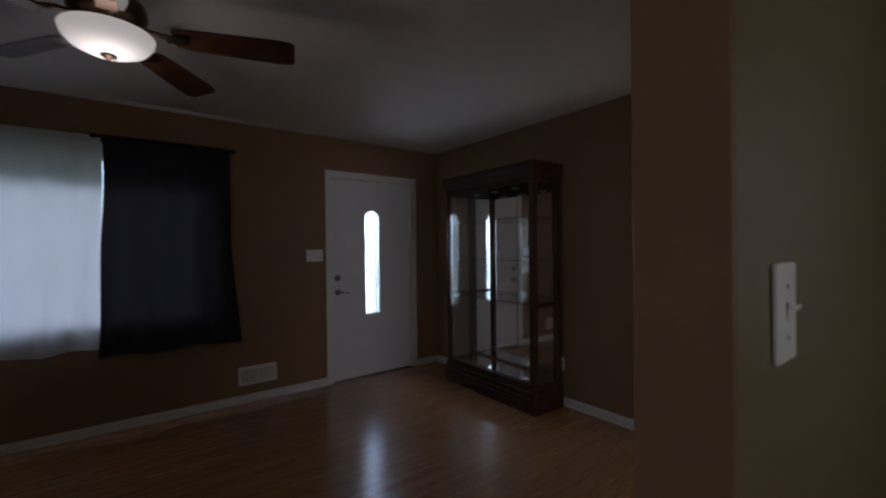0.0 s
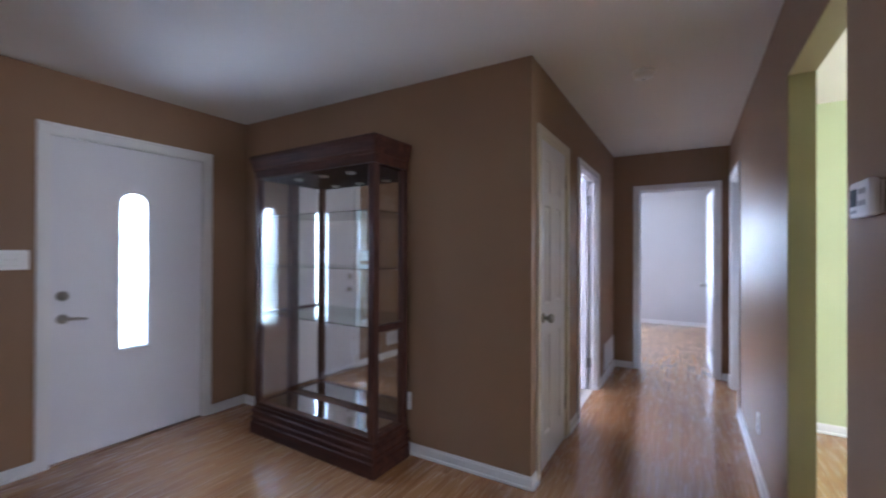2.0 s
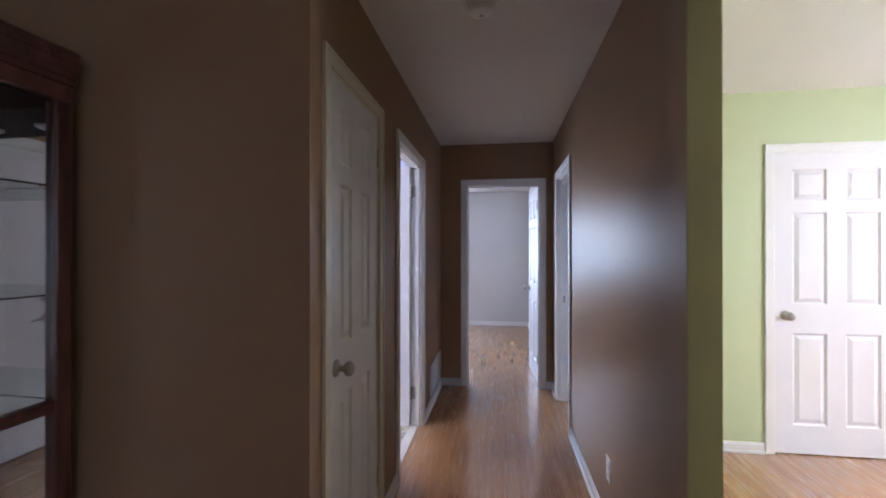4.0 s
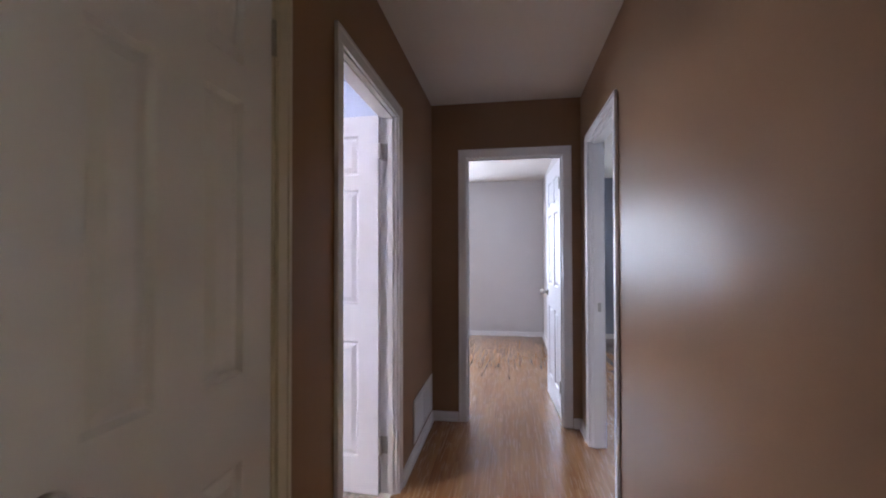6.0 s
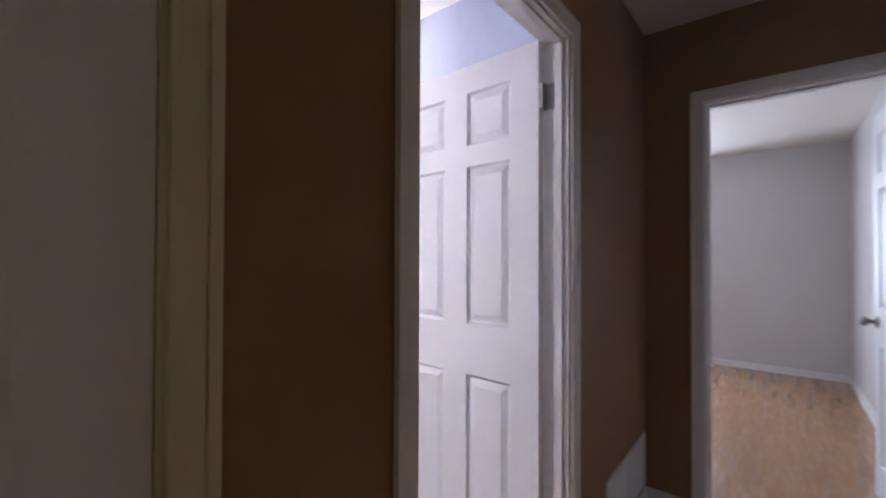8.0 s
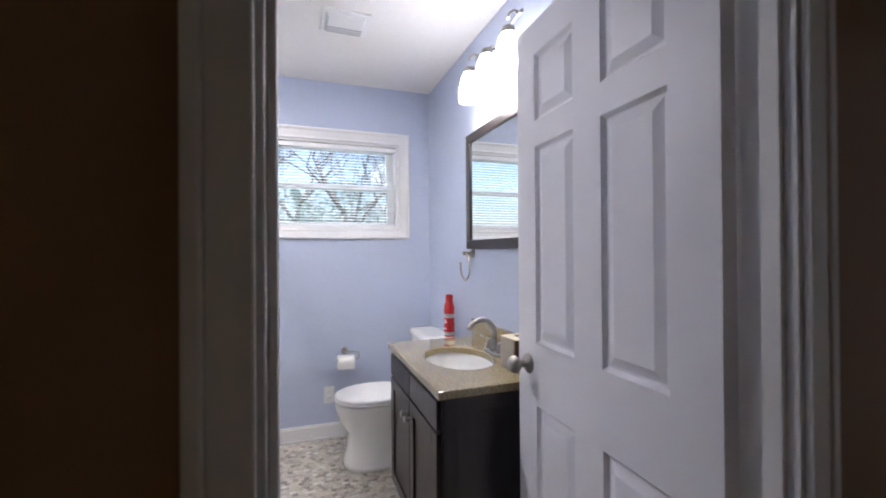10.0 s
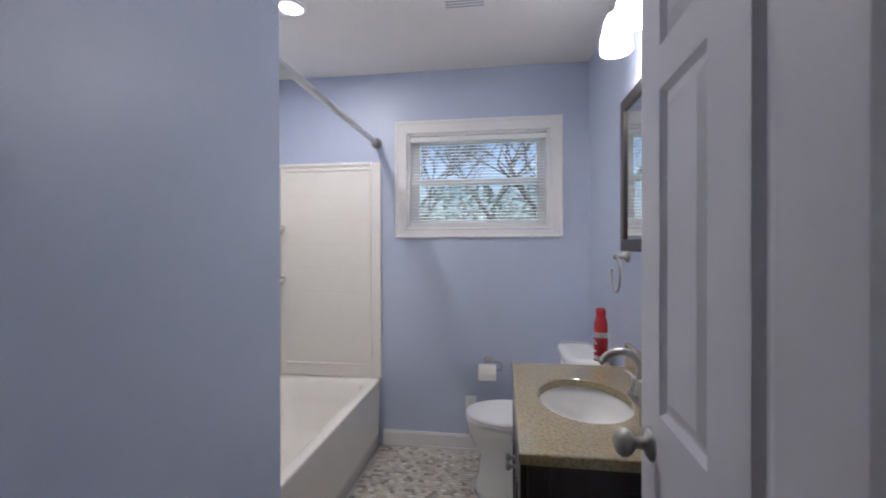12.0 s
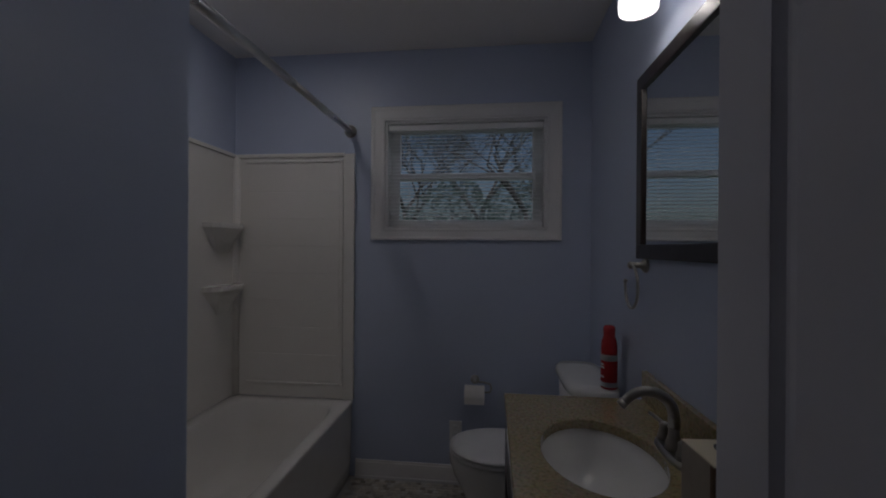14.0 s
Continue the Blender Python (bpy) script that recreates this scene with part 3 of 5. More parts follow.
W = 0.056
for i, (ax, a0, a1, pl, sg, hh) in enumerate((
        ("x", -5.6, FRONT[0] - W, 2.60, -1, 0.072), ("x", FRONT[1] + W, -0.0, 2.60, -1, 0.072), ("y", 0.0, 2.6, 0.0, -1, 0.072),
        ("x", -0.012, CLOSET[0] - W, 0.0, -1, 0.072), ("x", CLOSET[1] + W, BATH[0] - W, 0.0, -1, 0.072), ("x", BATH[1] + W, 2.95, 0.0, -1, 0.072),
        ("y", END[1] + W, 0.0, 2.95, -1, 0.072), ("y", -1.12, END[0] - W, 2.95, -1, 0.072),
        ("x", KIT[1], SIDE[0] - W, -1.12, 1, 0.072), ("x", SIDE[1] + W, 2.95, -1.12, 1, 0.072), ("x", DIN[1], KIT[0], -1.12, 1, 0.072),
        ("y", GDOOR[1] + W, -1.21, 1.82, -1, 0.072), ("y", -4.2, GDOOR[0] - W, 1.82, -1, 0.072), ("x", KIT[1], 1.82, -1.21, -1, 0.072),
        ("y", -1.12, 2.6, 6.4, -1, 0.072), ("x", 3.07, 6.4, -1.12, 1, 0.072), ("y", -4.2, -1.21, 6.4, -1, 0.072),
        ("x", 0.83, 2.16, 2.59, -1, 0.105), ("y", 1.74, 2.59, 2.16, -1, 0.105), ("y", 0.09, 1.048, 0.961, 1, 0.105))):
    skirting(f"baseboard_{i + 1}", ax, a0, a1, pl, sg, hh)


# ---- windows ----
def window(name, axis, o, plane, depth, label, casing_w=0.085, sign=-1):
    """A double-hung window in opening o: sashes with panes, set back from the room's wall plane by depth."""
    w = thing(name, label, "window", kind="structure")
    a0, a1, z0, z1 = o

    def b(bm, u0, u1, d0, d1, v0, v1, bev=0.003):
        lo, hi = sorted((plane - sign * d0, plane - sign * d1))
        return box(bm, u0, lo, v0, u1, hi, v1, bev) if axis == "x" else box(bm, lo, u0, v0, hi, u1, v1, bev)
    c = bmesh.new()
    q = lambda u, d, v: (u, plane + sign * d, v) if axis == "x" else (plane + sign * d, u, v)  # noqa: E731
    prof = [(1.0, 0.0005), (1.0, 0.016), (0.93, 0.019), (0.80, 0.018), (0.72, 0.014), (0.25, 0.010), (0.10, 0.012), (0.03, 0.010), (0.0, 0.0005)]
    loft(c, [[q(a0 - casing_w * f, d, z0 - casing_w * 0.78 * f), q(a1 + casing_w * f, d, z0 - casing_w * 0.78 * f), q(a1 + casing_w * f, d, z1 + casing_w * f), q(a0 - casing_w * f, d, z1 + casing_w * f)] for f, d in prof], cap0=False, cap1=False, smooth=False)
    part("casing", c, WHITE, w, "mitred picture-frame casing")
    li = bmesh.new()
    t = 0.012
    b(li, a0, a0 + t, 0, depth + 0.07, z0, z1, 0)
    b(li, a1 - t, a1, 0, depth + 0.07, z0, z1, 0)
    b(li, a0 + t, a1 - t, 0, depth + 0.07, z1 - t, z1, 0)
    b(li, a0 + t, a1 - t, 0, depth + 0.07, z0, z0 + t, 0)
    part("lining", li, WHITE, w)
    zm = (z0 + z1) / 2
    fw = 0.056
    for k, (v0, v1, d) in enumerate(((z0 + t, zm + 0.018, depth), (zm - 0.018, z1 - t, depth + 0.03))):
        f = bmesh.new()
        b(f, a0 + t, a0 + t + fw, d, d + 0.028, v0, v1)
        b(f, a1 - t - fw, a1 - t, d, d + 0.028, v0, v1)
        b(f, a0 + t + fw, a1 - t - fw, d, d + 0.028, v0, v0 + 0.036)
        b(f, a0 + t + fw, a1 - t - fw, d, d + 0.028, v1 - 0.036, v1)
        sash = part("sash", f, STEELW, w, "white vinyl sash")
        g = part("pane", b(bmesh.new(), a0 + t + fw, a1 - t - fw, d + 0.012, d + 0.016, v0 + 0.036, v1 - 0.036, 0), WPANE, sash)
        g.visible_shadow = False
    return w


def blind(name, axis, o, at, label, pitch=0.0205, tilt=12, drop=1.0):
    """A white venetian blind in opening o, at the depth at."""
    w = thing(name, label, "blind")
    a0, a1, z0, z1 = o[0] + 0.016, o[1] - 0.016, o[2] + 0.020, o[3] - 0.022

    def b(bm, u0, u1, d0, d1, v0, v1, bev=0.0):
        return box(bm, u0, at + d0, v0, u1, at + d1, v1, bev) if axis == "x" else box(bm, at + d0, u0, v0, at + d1, u1, v1, bev)
    part("headrail", b(bmesh.new(), a0, a1, -0.014, 0.014, z1 - 0.032, z1, 0.003), STEELW, w)
    part("bottom_rail", b(bmesh.new(), a0, a1, -0.012, 0.012, z0, z0 + 0.014, 0.003), STEELW, w)
    s = bmesh.new()
    prof = [(-0.0125, -0.0012), (-0.006, 0.0012), (0.006, 0.0012), (0.0125, -0.0012), (0.006, 0.0004), (-0.006, 0.0004)]
    ca, sa = math.cos(radians(tilt)), math.sin(radians(tilt))
    prof = [(y * ca - z * sa, y * sa + z * ca) for y, z in prof]
    ring = lambda u: [(u, y, z) if axis == "x" else (y, u, z) for y, z in prof]  # noqa: E731
    loft(s, [ring(a0), ring(a1)], smooth=False)
    me = finish("slat", s, SLATM)
    z = z0 + 0.03
    while z < z1 - 0.04:
        sl = new("slat", me)
        sl.parent = w
        sl.location = (0, at, z) if axis == "x" else (at, 0, z)
        z += pitch
    for u in (a0 + 0.12, a1 - 0.12):
        for d in (-0.0135, 0.0135):
            p = (u, at + d) if axis == "x" else (at + d, u)
            part("ladder_cord", tube(bmesh.new(), [(*p, z0 + 0.01), (*p, z1 - 0.02)], 0.0008, 5), STEELW, w)
    p = (a1 - 0.05, at - 0.02) if axis == "x" else (at - 0.02, a1 - 0.05)
    part("tilt_wand", tube(bmesh.new(), [(*p, z1 - 0.03), (*p, z1 - 0.42)], 0.003, 8), STEELW, w)
    return w


window("window_bath", "x", BWIN, 2.59, 0.055, "white double-hung bathroom window with blind")
blind("venetian_blind", "x", BWIN, 2.602, "white venetian blind with open slats in bathroom window", 0.0205, 15)
window("window_living", "x", LIVW, 2.60, 0.05, "white living room window behind curtains", 0.07)
window("window_bedroom", "y", EWIN, 6.40, 0.05, "white bedroom window", 0.07)
window("window_study", "y", SWIN, 6.40, 0.05, "white window with blind in the slate room", 0.08)
blind("venetian_blind", "y", SWIN, 6.424, "white venetian blind with open slats in slate room", 0.035, 20)
# Unseen window, added as the opening for the dining lamp.
window("window_dining", "y", ADDED_DWIN, -5.60, 0.05, "white dining room window, unseen, added for light", 0.07, sign=1)
# Out-of-view window, added to let the kitchen lamp in.
window("window_kitchen", "x", ADDED_KWIN, -4.20, 0.05, "white kitchen window, unseen, added for light", 0.07, sign=1)


# ---- entrance door ----
def entrance():
    d = thing("door_entrance", "white entrance door with narrow arched leaded glass, closed", "door", kind="structure")
    x0, x1, y0, y1, h = FRONT[0] + 0.016, FRONT[1] - 0.016, 2.618, 2.660, 2.04
    g0, g1, gz0, gz1 = -0.932, -0.757, 0.65, 1.735
    r = (g1 - g0) / 2
    cx, zc = (g0 + g1) / 2, gz1 - r
    bm = bmesh.new()
    box(bm, x0, y0, 0.012, g0, y1, h)
    box(bm, g1, y0, 0.012, x1, y1, h)
    box(bm, g0, y0, 0.012, g1, y1, gz0)
    k = 20
    arc = [(cx - r * math.cos(math.pi * i / k), zc + r * math.sin(math.pi * i / k)) for i in range(k + 1)]
    for (u0, v0), (u1, v1) in zip(arc, arc[1:]):
        loft(bm, [[(u0, y0, v0), (u1, y0, v1), (u1, y0, h), (u0, y0, h)], [(u0, y1, v0), (u1, y1, v1), (u1, y1, h), (u0, y1, h)]], smooth=False)
    bmesh.ops.remove_doubles(bm, verts=bm.verts[:], dist=0.0005)
    part("leaf", bm, DOORW, d)
    fr_ = bmesh.new()
    path = [(g0, gz0), *arc, (g1, gz0)]

    def off(p, e):
        if p[1] <= zc:
            return (p[0] + (-e if p[0] < cx else e), p[1] - (e if p[1] == gz0 else 0))
        v = Vector((p[0] - cx, p[1] - zc)).normalized()
        return (p[0] + v.x * e, p[1] + v.y * e)
    rings = []
    for p in path:
        o_, m_, i_ = off(p, 0.020), off(p, 0.008), off(p, -0.006)
        rings.append([(o_[0], y0 + 0.0005, o_[1]), (m_[0], y0 - 0.008, m_[1]), (i_[0], y0 - 0.002, i_[1]), (i_[0], y0 + 0.008, i_[1])])
    rings.append(rings[0])
    loft(fr_, rings, cap0=False, cap1=False, smooth=False)
    part("glass_frame", fr_, DOORW, d)
    gl = bmesh.new()
    shape = [(g0, gz0), *arc, (g1, gz0)]
    loft(gl, [[(u, 2.634, v) for u, v in shape], [(u, 2.642, v) for u, v in shape]], smooth=False)
    pane = part("glass_pane", gl, FROST, d, "textured leaded glass")
    pane.visible_shadow = False
    lead = bmesh.new()
    for j in range(7):
        z = gz0 + 0.10 + j * 0.145
        pts = [(cx + (r - 0.004) * math.sin(t_ * math.pi) * (1 if j % 2 else -1) * 0.9, 2.632, z + 0.145 * t_) for t_ in [q / 8 for q in range(9)]]
        tube(lead, pts, 0.0025, 6)
    for s in (-0.55, 0.55):
        tube(lead, [(cx + s * r, 2.632, gz0 + 0.01), (cx + s * r, 2.632, gz1 - 0.03)], 0.0022, 6)
    part("lead_came", lead, SILVER, d)
    part("rosette", lathe(bmesh.new(), [(0.030, 0), (0.030, 0.006), (0.022, 0.012), (0.010, 0.014), (0.010, 0.045)], pose(-1.235, y0, 0.90, 90), 24), METAL, d)
    lv = bmesh.new()
    tube(lv, [(-1.235, y0 - 0.045, 0.90), (-1.20, y0 - 0.048, 0.902), (-1.16, y0 - 0.046, 0.897), (-1.125, y0 - 0.042, 0.892)], 0.010, 10, 0.007)
    part("lever", lv, METAL, d, "brushed nickel lever handle")
    part("deadbolt", lathe(bmesh.new(), [(0.031, 0), (0.031, 0.008), (0.024, 0.016), (0.012, 0.018), (0.010, 0.030), (0.004, 0.031)], pose(-1.235, y0, 1.045, 90), 24), METAL, d)
    for z in (0.25, 1.03, 1.80):
        hb = lathe(bmesh.new(), [(0.006, -0.05), (0.007, -0.048), (0.007, 0.048), (0.006, 0.05)], pose(x1 + 0.004, y0 - 0.004, z), 10)
        part("hinge", box(hb, x1 - 0.02, y0 - 0.003, z - 0.048, x1 + 0.003, y0 - 0.0005, z + 0.048), DOORW, d)
    part("weatherstrip", box(bmesh.new(), FRONT[0] + 0.016, y0 + 0.001, 0.0125, FRONT[1] - 0.016, y0 + 0.03, 0.0215), BLACKP, d, "black rubber door sweep")
    part("threshold", box(bmesh.new(), FRONT[0] + 0.014, 2.602, 0.0, FRONT[1] - 0.014, 2.75, 0.012, 0.003), BRONZE, d, "dark metal threshold")


entrance()


for nm, m_ in (("jamb_side", pose(SIDE[1] - 0.0145, -1.178, 0.925)), ("jamb_bath", pose(BATH[0] + 0.0145, 0.062, 0.925))):
    part("strike_plate", box(box(bmesh.new(), -0.0012, -0.014, -0.03, 0.0012, 0.014, 0.03, 0.0005), -0.002, -0.006, -0.012, 0.002, 0.006, 0.012), METAL, bpy.data.objects[nm]).matrix_basis = m_

# ---- living room ----
def curtain(name, x0, x1, z0, z1, y, folds, depth, material, label, flare=0.0, seed=1):
    """A hanging cloth with soft folds and a rod pocket, with real thickness."""
    rnd = random.Random(seed)
    c = thing(name, label, "curtain")
    cols, rws = int(folds * 14), 26
    ph = [rnd.uniform(0, 6.3) for _ in range(4)]

    def at(i, j, back):
        u, v = i / cols, j / rws
        amp = depth * (0.35 + 0.65 * min(1, v * 1.6))
        a = u * folds * 2 * math.pi
        yy = amp * (math.sin(a + ph[0] + 0.35 * math.sin(v * 3 + ph[1])) * 0.7 + 0.3 * math.sin(a * 0.53 + ph[2] + v * 2))
        xx = x0 + (x1 - x0) * u + flare * v * v * (u - 0.35) + 0.006 * math.sin(v * 9 + a)
        zz = z1 - (z1 - z0) * v + 0.012 * v * math.sin(a * 0.5 + ph[3])
        return (xx, y + yy + (0.0025 if back else 0), zz)
    bm = bmesh.new()
    for back in (0, 1):
        g = [[bm.verts.new(at(i, j, back)) for i in range(cols + 1)] for j in range(rws + 1)]
        for j in range(rws):
            for i in range(cols):
                f = bm.faces.new((g[j][i], g[j][i + 1], g[j + 1][i + 1], g[j + 1][i]))
                f.smooth = True
    part("cloth", bm, material, c)
    part("hem", box(bmesh.new(), x0, y - 0.016, z1 - 0.004, x1, y + 0.016, z1 + 0.03, 0.006), material, c)
    return c


curtain("sheer_curtain", -4.25, -3.06, 0.63, 2.14, 2.545, 6, 0.020, SHEER, "white sheer curtain over the bright window", 0.0, 3)
curtain("black_curtain", -3.05, -2.23, 0.57, 2.15, 2.515, 4, 0.024, BLACKC, "short black curtain panel hanging from a rod", 0.12, 5)


def rod(name, x0, x1, y, z, label):
    r = thing(name, label, "curtain rod")
    part("pole", tube(bmesh.new(), [(x0, y, z), (x1, y, z)], 0.009, 12), BLACKP, r)
    for x in (x0, x1):
        s = -1 if x == x0 else 1
        part("finial", lathe(bmesh.new(), [(0.009, 0), (0.016, 0.006), (0.02, 0.02), (0.014, 0.034), (0.004, 0.04)], pose(x, y, z, 0, 90 * s, 0), 16), BLACKP, r)
    for x in (x0 + 0.04, x1 - 0.04):
        part("bracket", box(box(bmesh.new(), x - 0.008, y, z - 0.014, x + 0.008, 2.598, z - 0.006), x - 0.012, 2.592, z - 0.045, x + 0.012, 2.5995, z + 0.025, 0.002), BLACKP, r)
    return r


rod("curtain_rod", -3.08, -2.21, 2.515, 2.165, "thin black curtain rod with round finials")
rod("curtain_rod", -4.3, -3.02, 2.545, 2.165, "thin curtain rod behind the sheer curtain")


def fan():
    f = thing("ceiling_fan", "five-blade walnut ceiling fan with lit opal bowl", "ceiling fan", m=pose(-2.97, 0.74, -0.045))
    part("canopy", lathe(bmesh.new(), [(0.075, H + 0.044), (0.078, H - 0.02), (0.06, H - 0.05), (0.03, H - 0.07)]), BRONZE, f)
    part("motor", lathe(bmesh.new(), [(0.03, 2.375), (0.09, 2.372), (0.125, 2.355), (0.13, 2.315), (0.115, 2.285), (0.09, 2.268), (0.10, 2.248)], seg=32), BRONZE, f, "bronze motor housing")
    part("bowl", lathe(bmesh.new(), [(0.148, 2.240), (0.153, 2.233), (0.147, 2.210), (0.123, 2.180), (0.082, 2.160), (0.035, 2.151), (0.0, 2.150)], seg=40), BOWLG, f, "lit opal glass bowl")
    part("finial", lathe(bmesh.new(), [(0.026, 2.152), (0.027, 2.146), (0.016, 2.142), (0.012, 2.136), (0.004, 2.132)]), BRONZE, f)
    part("pull_chain", tube(bmesh.new(), [(0.02, 0.012, 2.145), (0.022, 0.015, 2.12)], 0.002, 6), BRONZE, f)
    for k in range(5):
        a = radians(-18 + 72 * k)
        m = Matrix.Rotation(a, 4, "Z")
        arm = bmesh.new()
        tube(arm, [(0.10, 0, 2.27), (0.16, 0.012, 2.262), (0.21, 0, 2.25)], 0.011, 8)
        box(arm, 0.19, -0.032, 2.240, 0.27, 0.032, 2.246, 0.002)
        arm.transform(m)
        part("blade_arm", arm, BRONZE, f)
        prof = [(0.22, 0.045), (0.27, 0.056), (0.45, 0.066), (0.62, 0.072), (0.665, 0.068), (0.685, 0.055)]
        ring = [(x, -w_) for x, w_ in prof] + [(x, w_) for x, w_ in reversed(prof)]
        b = bmesh.new()
        loft(b, [[(x, y, z - y * 0.24) for x, y in ring] for z in (2.247, 2.254)], smooth=False)
        b.transform(m)
        part("blade", b, BLADE, f, "dark walnut blade")


fan()


DUCT = mat("grey_duct_metal", (0.16, 0.155, 0.15), 0.7)


def register(name, axis, a0, a1, z0, z1, plane, sign, n_slats, label):
    """A white wall register with slats."""
    r = thing(name, label, "wall register")

    def b(bm, u0, u1, d0, d1, v0, v1, bev=0.0):
        lo, hi = sorted((plane + sign * d0, plane + sign * d1))
        return box(bm, u0, lo, v0, u1, hi, v1, bev)
    part("backing", b(bmesh.new(), a0 + 0.012, a1 - 0.012, 0.0005, 0.002, z0 + 0.012, z1 - 0.012), DUCT, r)
    f = bmesh.new()
    e = 0.026
    b(f, a0, a1, 0.0005, 0.010, z1 - e, z1, 0.003)
    b(f, a0, a1, 0.0005, 0.010, z0, z0 + e, 0.003)
    b(f, a0, a0 + e, 0.0005, 0.010, z0 + e, z1 - e, 0.002)
    b(f, a1 - e, a1, 0.0005, 0.010, z0 + e, z1 - e, 0.002)
    part("frame", f, WHITE, r)
    part("divider", b(bmesh.new(), (a0 + a1) / 2 - 0.006, (a0 + a1) / 2 + 0.006, 0.0025, 0.009, z0 + e, z1 - e), WHITE, r)
    for i in range(n_slats):
        v = z0 + e + (i + 0.5) * (z1 - z0 - 2 * e) / n_slats
        s = bmesh.new()
        y0, y1 = plane + sign * 0.003, plane + sign * 0.008
        loft(s, [[(u, y0, v + 0.0035), (u, y0, v + 0.0047), (u, y1, v - 0.0015), (u, y1, v - 0.0027)] for u in (a0 + e, a1 - e)], smooth=False)
        part("slat", s, WHITE, r)
    return r


register("wall_register", "x", -2.16, -1.84, 0.155, 0.315, 2.60, -1, 9, "white metal floor-level register on brown wall")
register("return_grille", "x", 2.30, 2.914, 0.10, 0.365, 0.0, -1, 16, "white metal return grille low on hallway wall")


def plate(name, m, gangs, kind_, label):
    """A wall plate in local x (width) and z (height), facing local -y."""
    p = thing(name, label, "outlet" if kind_ == "outlet" else "light switch", m=m)
    w = 0.035 + 0.0175 + 0.046 * (gangs - 1)
    part("cover", box(bmesh.new(), -w + 0.017, -0.006, -0.0575, w - 0.017, -0.0005, 0.0575, 0.003), STEELW, p)
    for g in range(gangs):
        x = (g - (gangs - 1) / 2) * 0.046
        if kind_ == "outlet":
            for z in (-0.02, 0.02):
                part("socket", lathe(bmesh.new(), [(0.0165, 0), (0.0165, 0.002), (0.014, 0.0025)], pose(x, -0.006, z, 90), 20), STEELW, p)
                for s in (-0.006, 0.006):
                    part("slot", box(bmesh.new(), x + s - 0.001, -0.009, z - 0.003, x + s + 0.001, -0.0082, z + 0.005), BLACKP, p)
        else:
            t_ = bmesh.new()
            box(t_, x - 0.005, -0.0085, -0.012, x + 0.005, -0.006, 0.012, 0.001)
            loft(t_, [[(x - 0.0045, -0.008, -0.004), (x + 0.0045, -0.008, -0.004), (x + 0.0045, -0.008, 0.006), (x - 0.0045, -0.008, 0.006)],
                      [(x - 0.0035, -0.016, 0.006), (x + 0.0035, -0.016, 0.006), (x + 0.0035, -0.016, 0.011), (x - 0.0035, -0.016, 0.011)]], smooth=False)
            part("toggle", t_, STEELW, p)
            for z in (-0.03, 0.03):
                part("screw", lathe(bmesh.new(), [(0.003, 0), (0.0025, 0.001)], pose(x, -0.006, z, 90), 10), METAL, p)
    return p


plate("light_switch", pose(-1.475, 2.60, 1.275), 2, "switch", "white double toggle switch beside entrance door")
plate("light_switch", pose(-2.39, -1.21, 1.272, 0, 0, 0) @ Matrix.Diagonal((0.9, 1, 0.88, 1)), 1, "switch", "white toggle switch on green wall end")
plate("wall_outlet", pose(0.84, -1.12, 0.315, 0, 0, 180), 1, "outlet", "white wall outlet above hallway baseboard")
plate("wall_outlet", pose(0.0, 0.850, 0.345, 0, 0, -90), 1, "outlet", "white wall outlet half behind the display cabinet")
plate("wall_outlet", pose(1.418, 2.59, 0.30, 0, 0, 0), 1, "outlet", "white plate on blue wall beside toilet")


def thermostat():
    t = thing("thermostat", "white digital thermostat with grey display on brown wall", "thermostat", m=pose(-0.968, -1.12, 1.458, 0, 0, 180) @ Matrix.Diagonal((0.92, 1, 0.87, 1)))
    part("base", box(bmesh.new(), -0.06, -0.008, -0.042, 0.06, -0.0005, 0.042, 0.003), STEELW, t)
    part("body", box(bmesh.new(), -0.066, -0.030, -0.048, 0.066, -0.008, 0.048, 0.009), STEELW, t)
    part("display", box(bmesh.new(), -0.050, -0.0315, -0.018, -0.006, -0.0295, 0.028, 0.001), LCD, t, "grey display")
    for x in (0.018, 0.044):
        for z in (0.018, -0.012):
            part("button", box(bmesh.new(), x - 0.008, -0.033, z - 0.007, x + 0.008, -0.0295, z + 0.007, 0.002), KEYG, t)
    for x in (-0.04, -0.016):
        part("button", box(bmesh.new(), x - 0.007, -0.0325, -0.036, x + 0.007, -0.0295, -0.028, 0.001), KEYG, t)


thermostat()
sd = thing("smoke_detector", "round white smoke detector on hallway ceiling", "smoke detector", m=pose(0.555, -0.52, H))
part("base", lathe(bmesh.new(), [(0.068, -0.0005), (0.068, -0.010), (0.064, -0.012)], seg=32), STEELW, sd)
part("cover", lathe(bmesh.new(), [(0.060, -0.012), (0.062, -0.018), (0.056, -0.034), (0.035, -0.040), (0.0, -0.041)], seg=32), STEELW, sd)
part("test_button", lathe(bmesh.new(), [(0.010, -0.040), (0.010, -0.043), (0.0, -0.0435)], pose(0.02, 0, 0), 16), KEYG, sd)


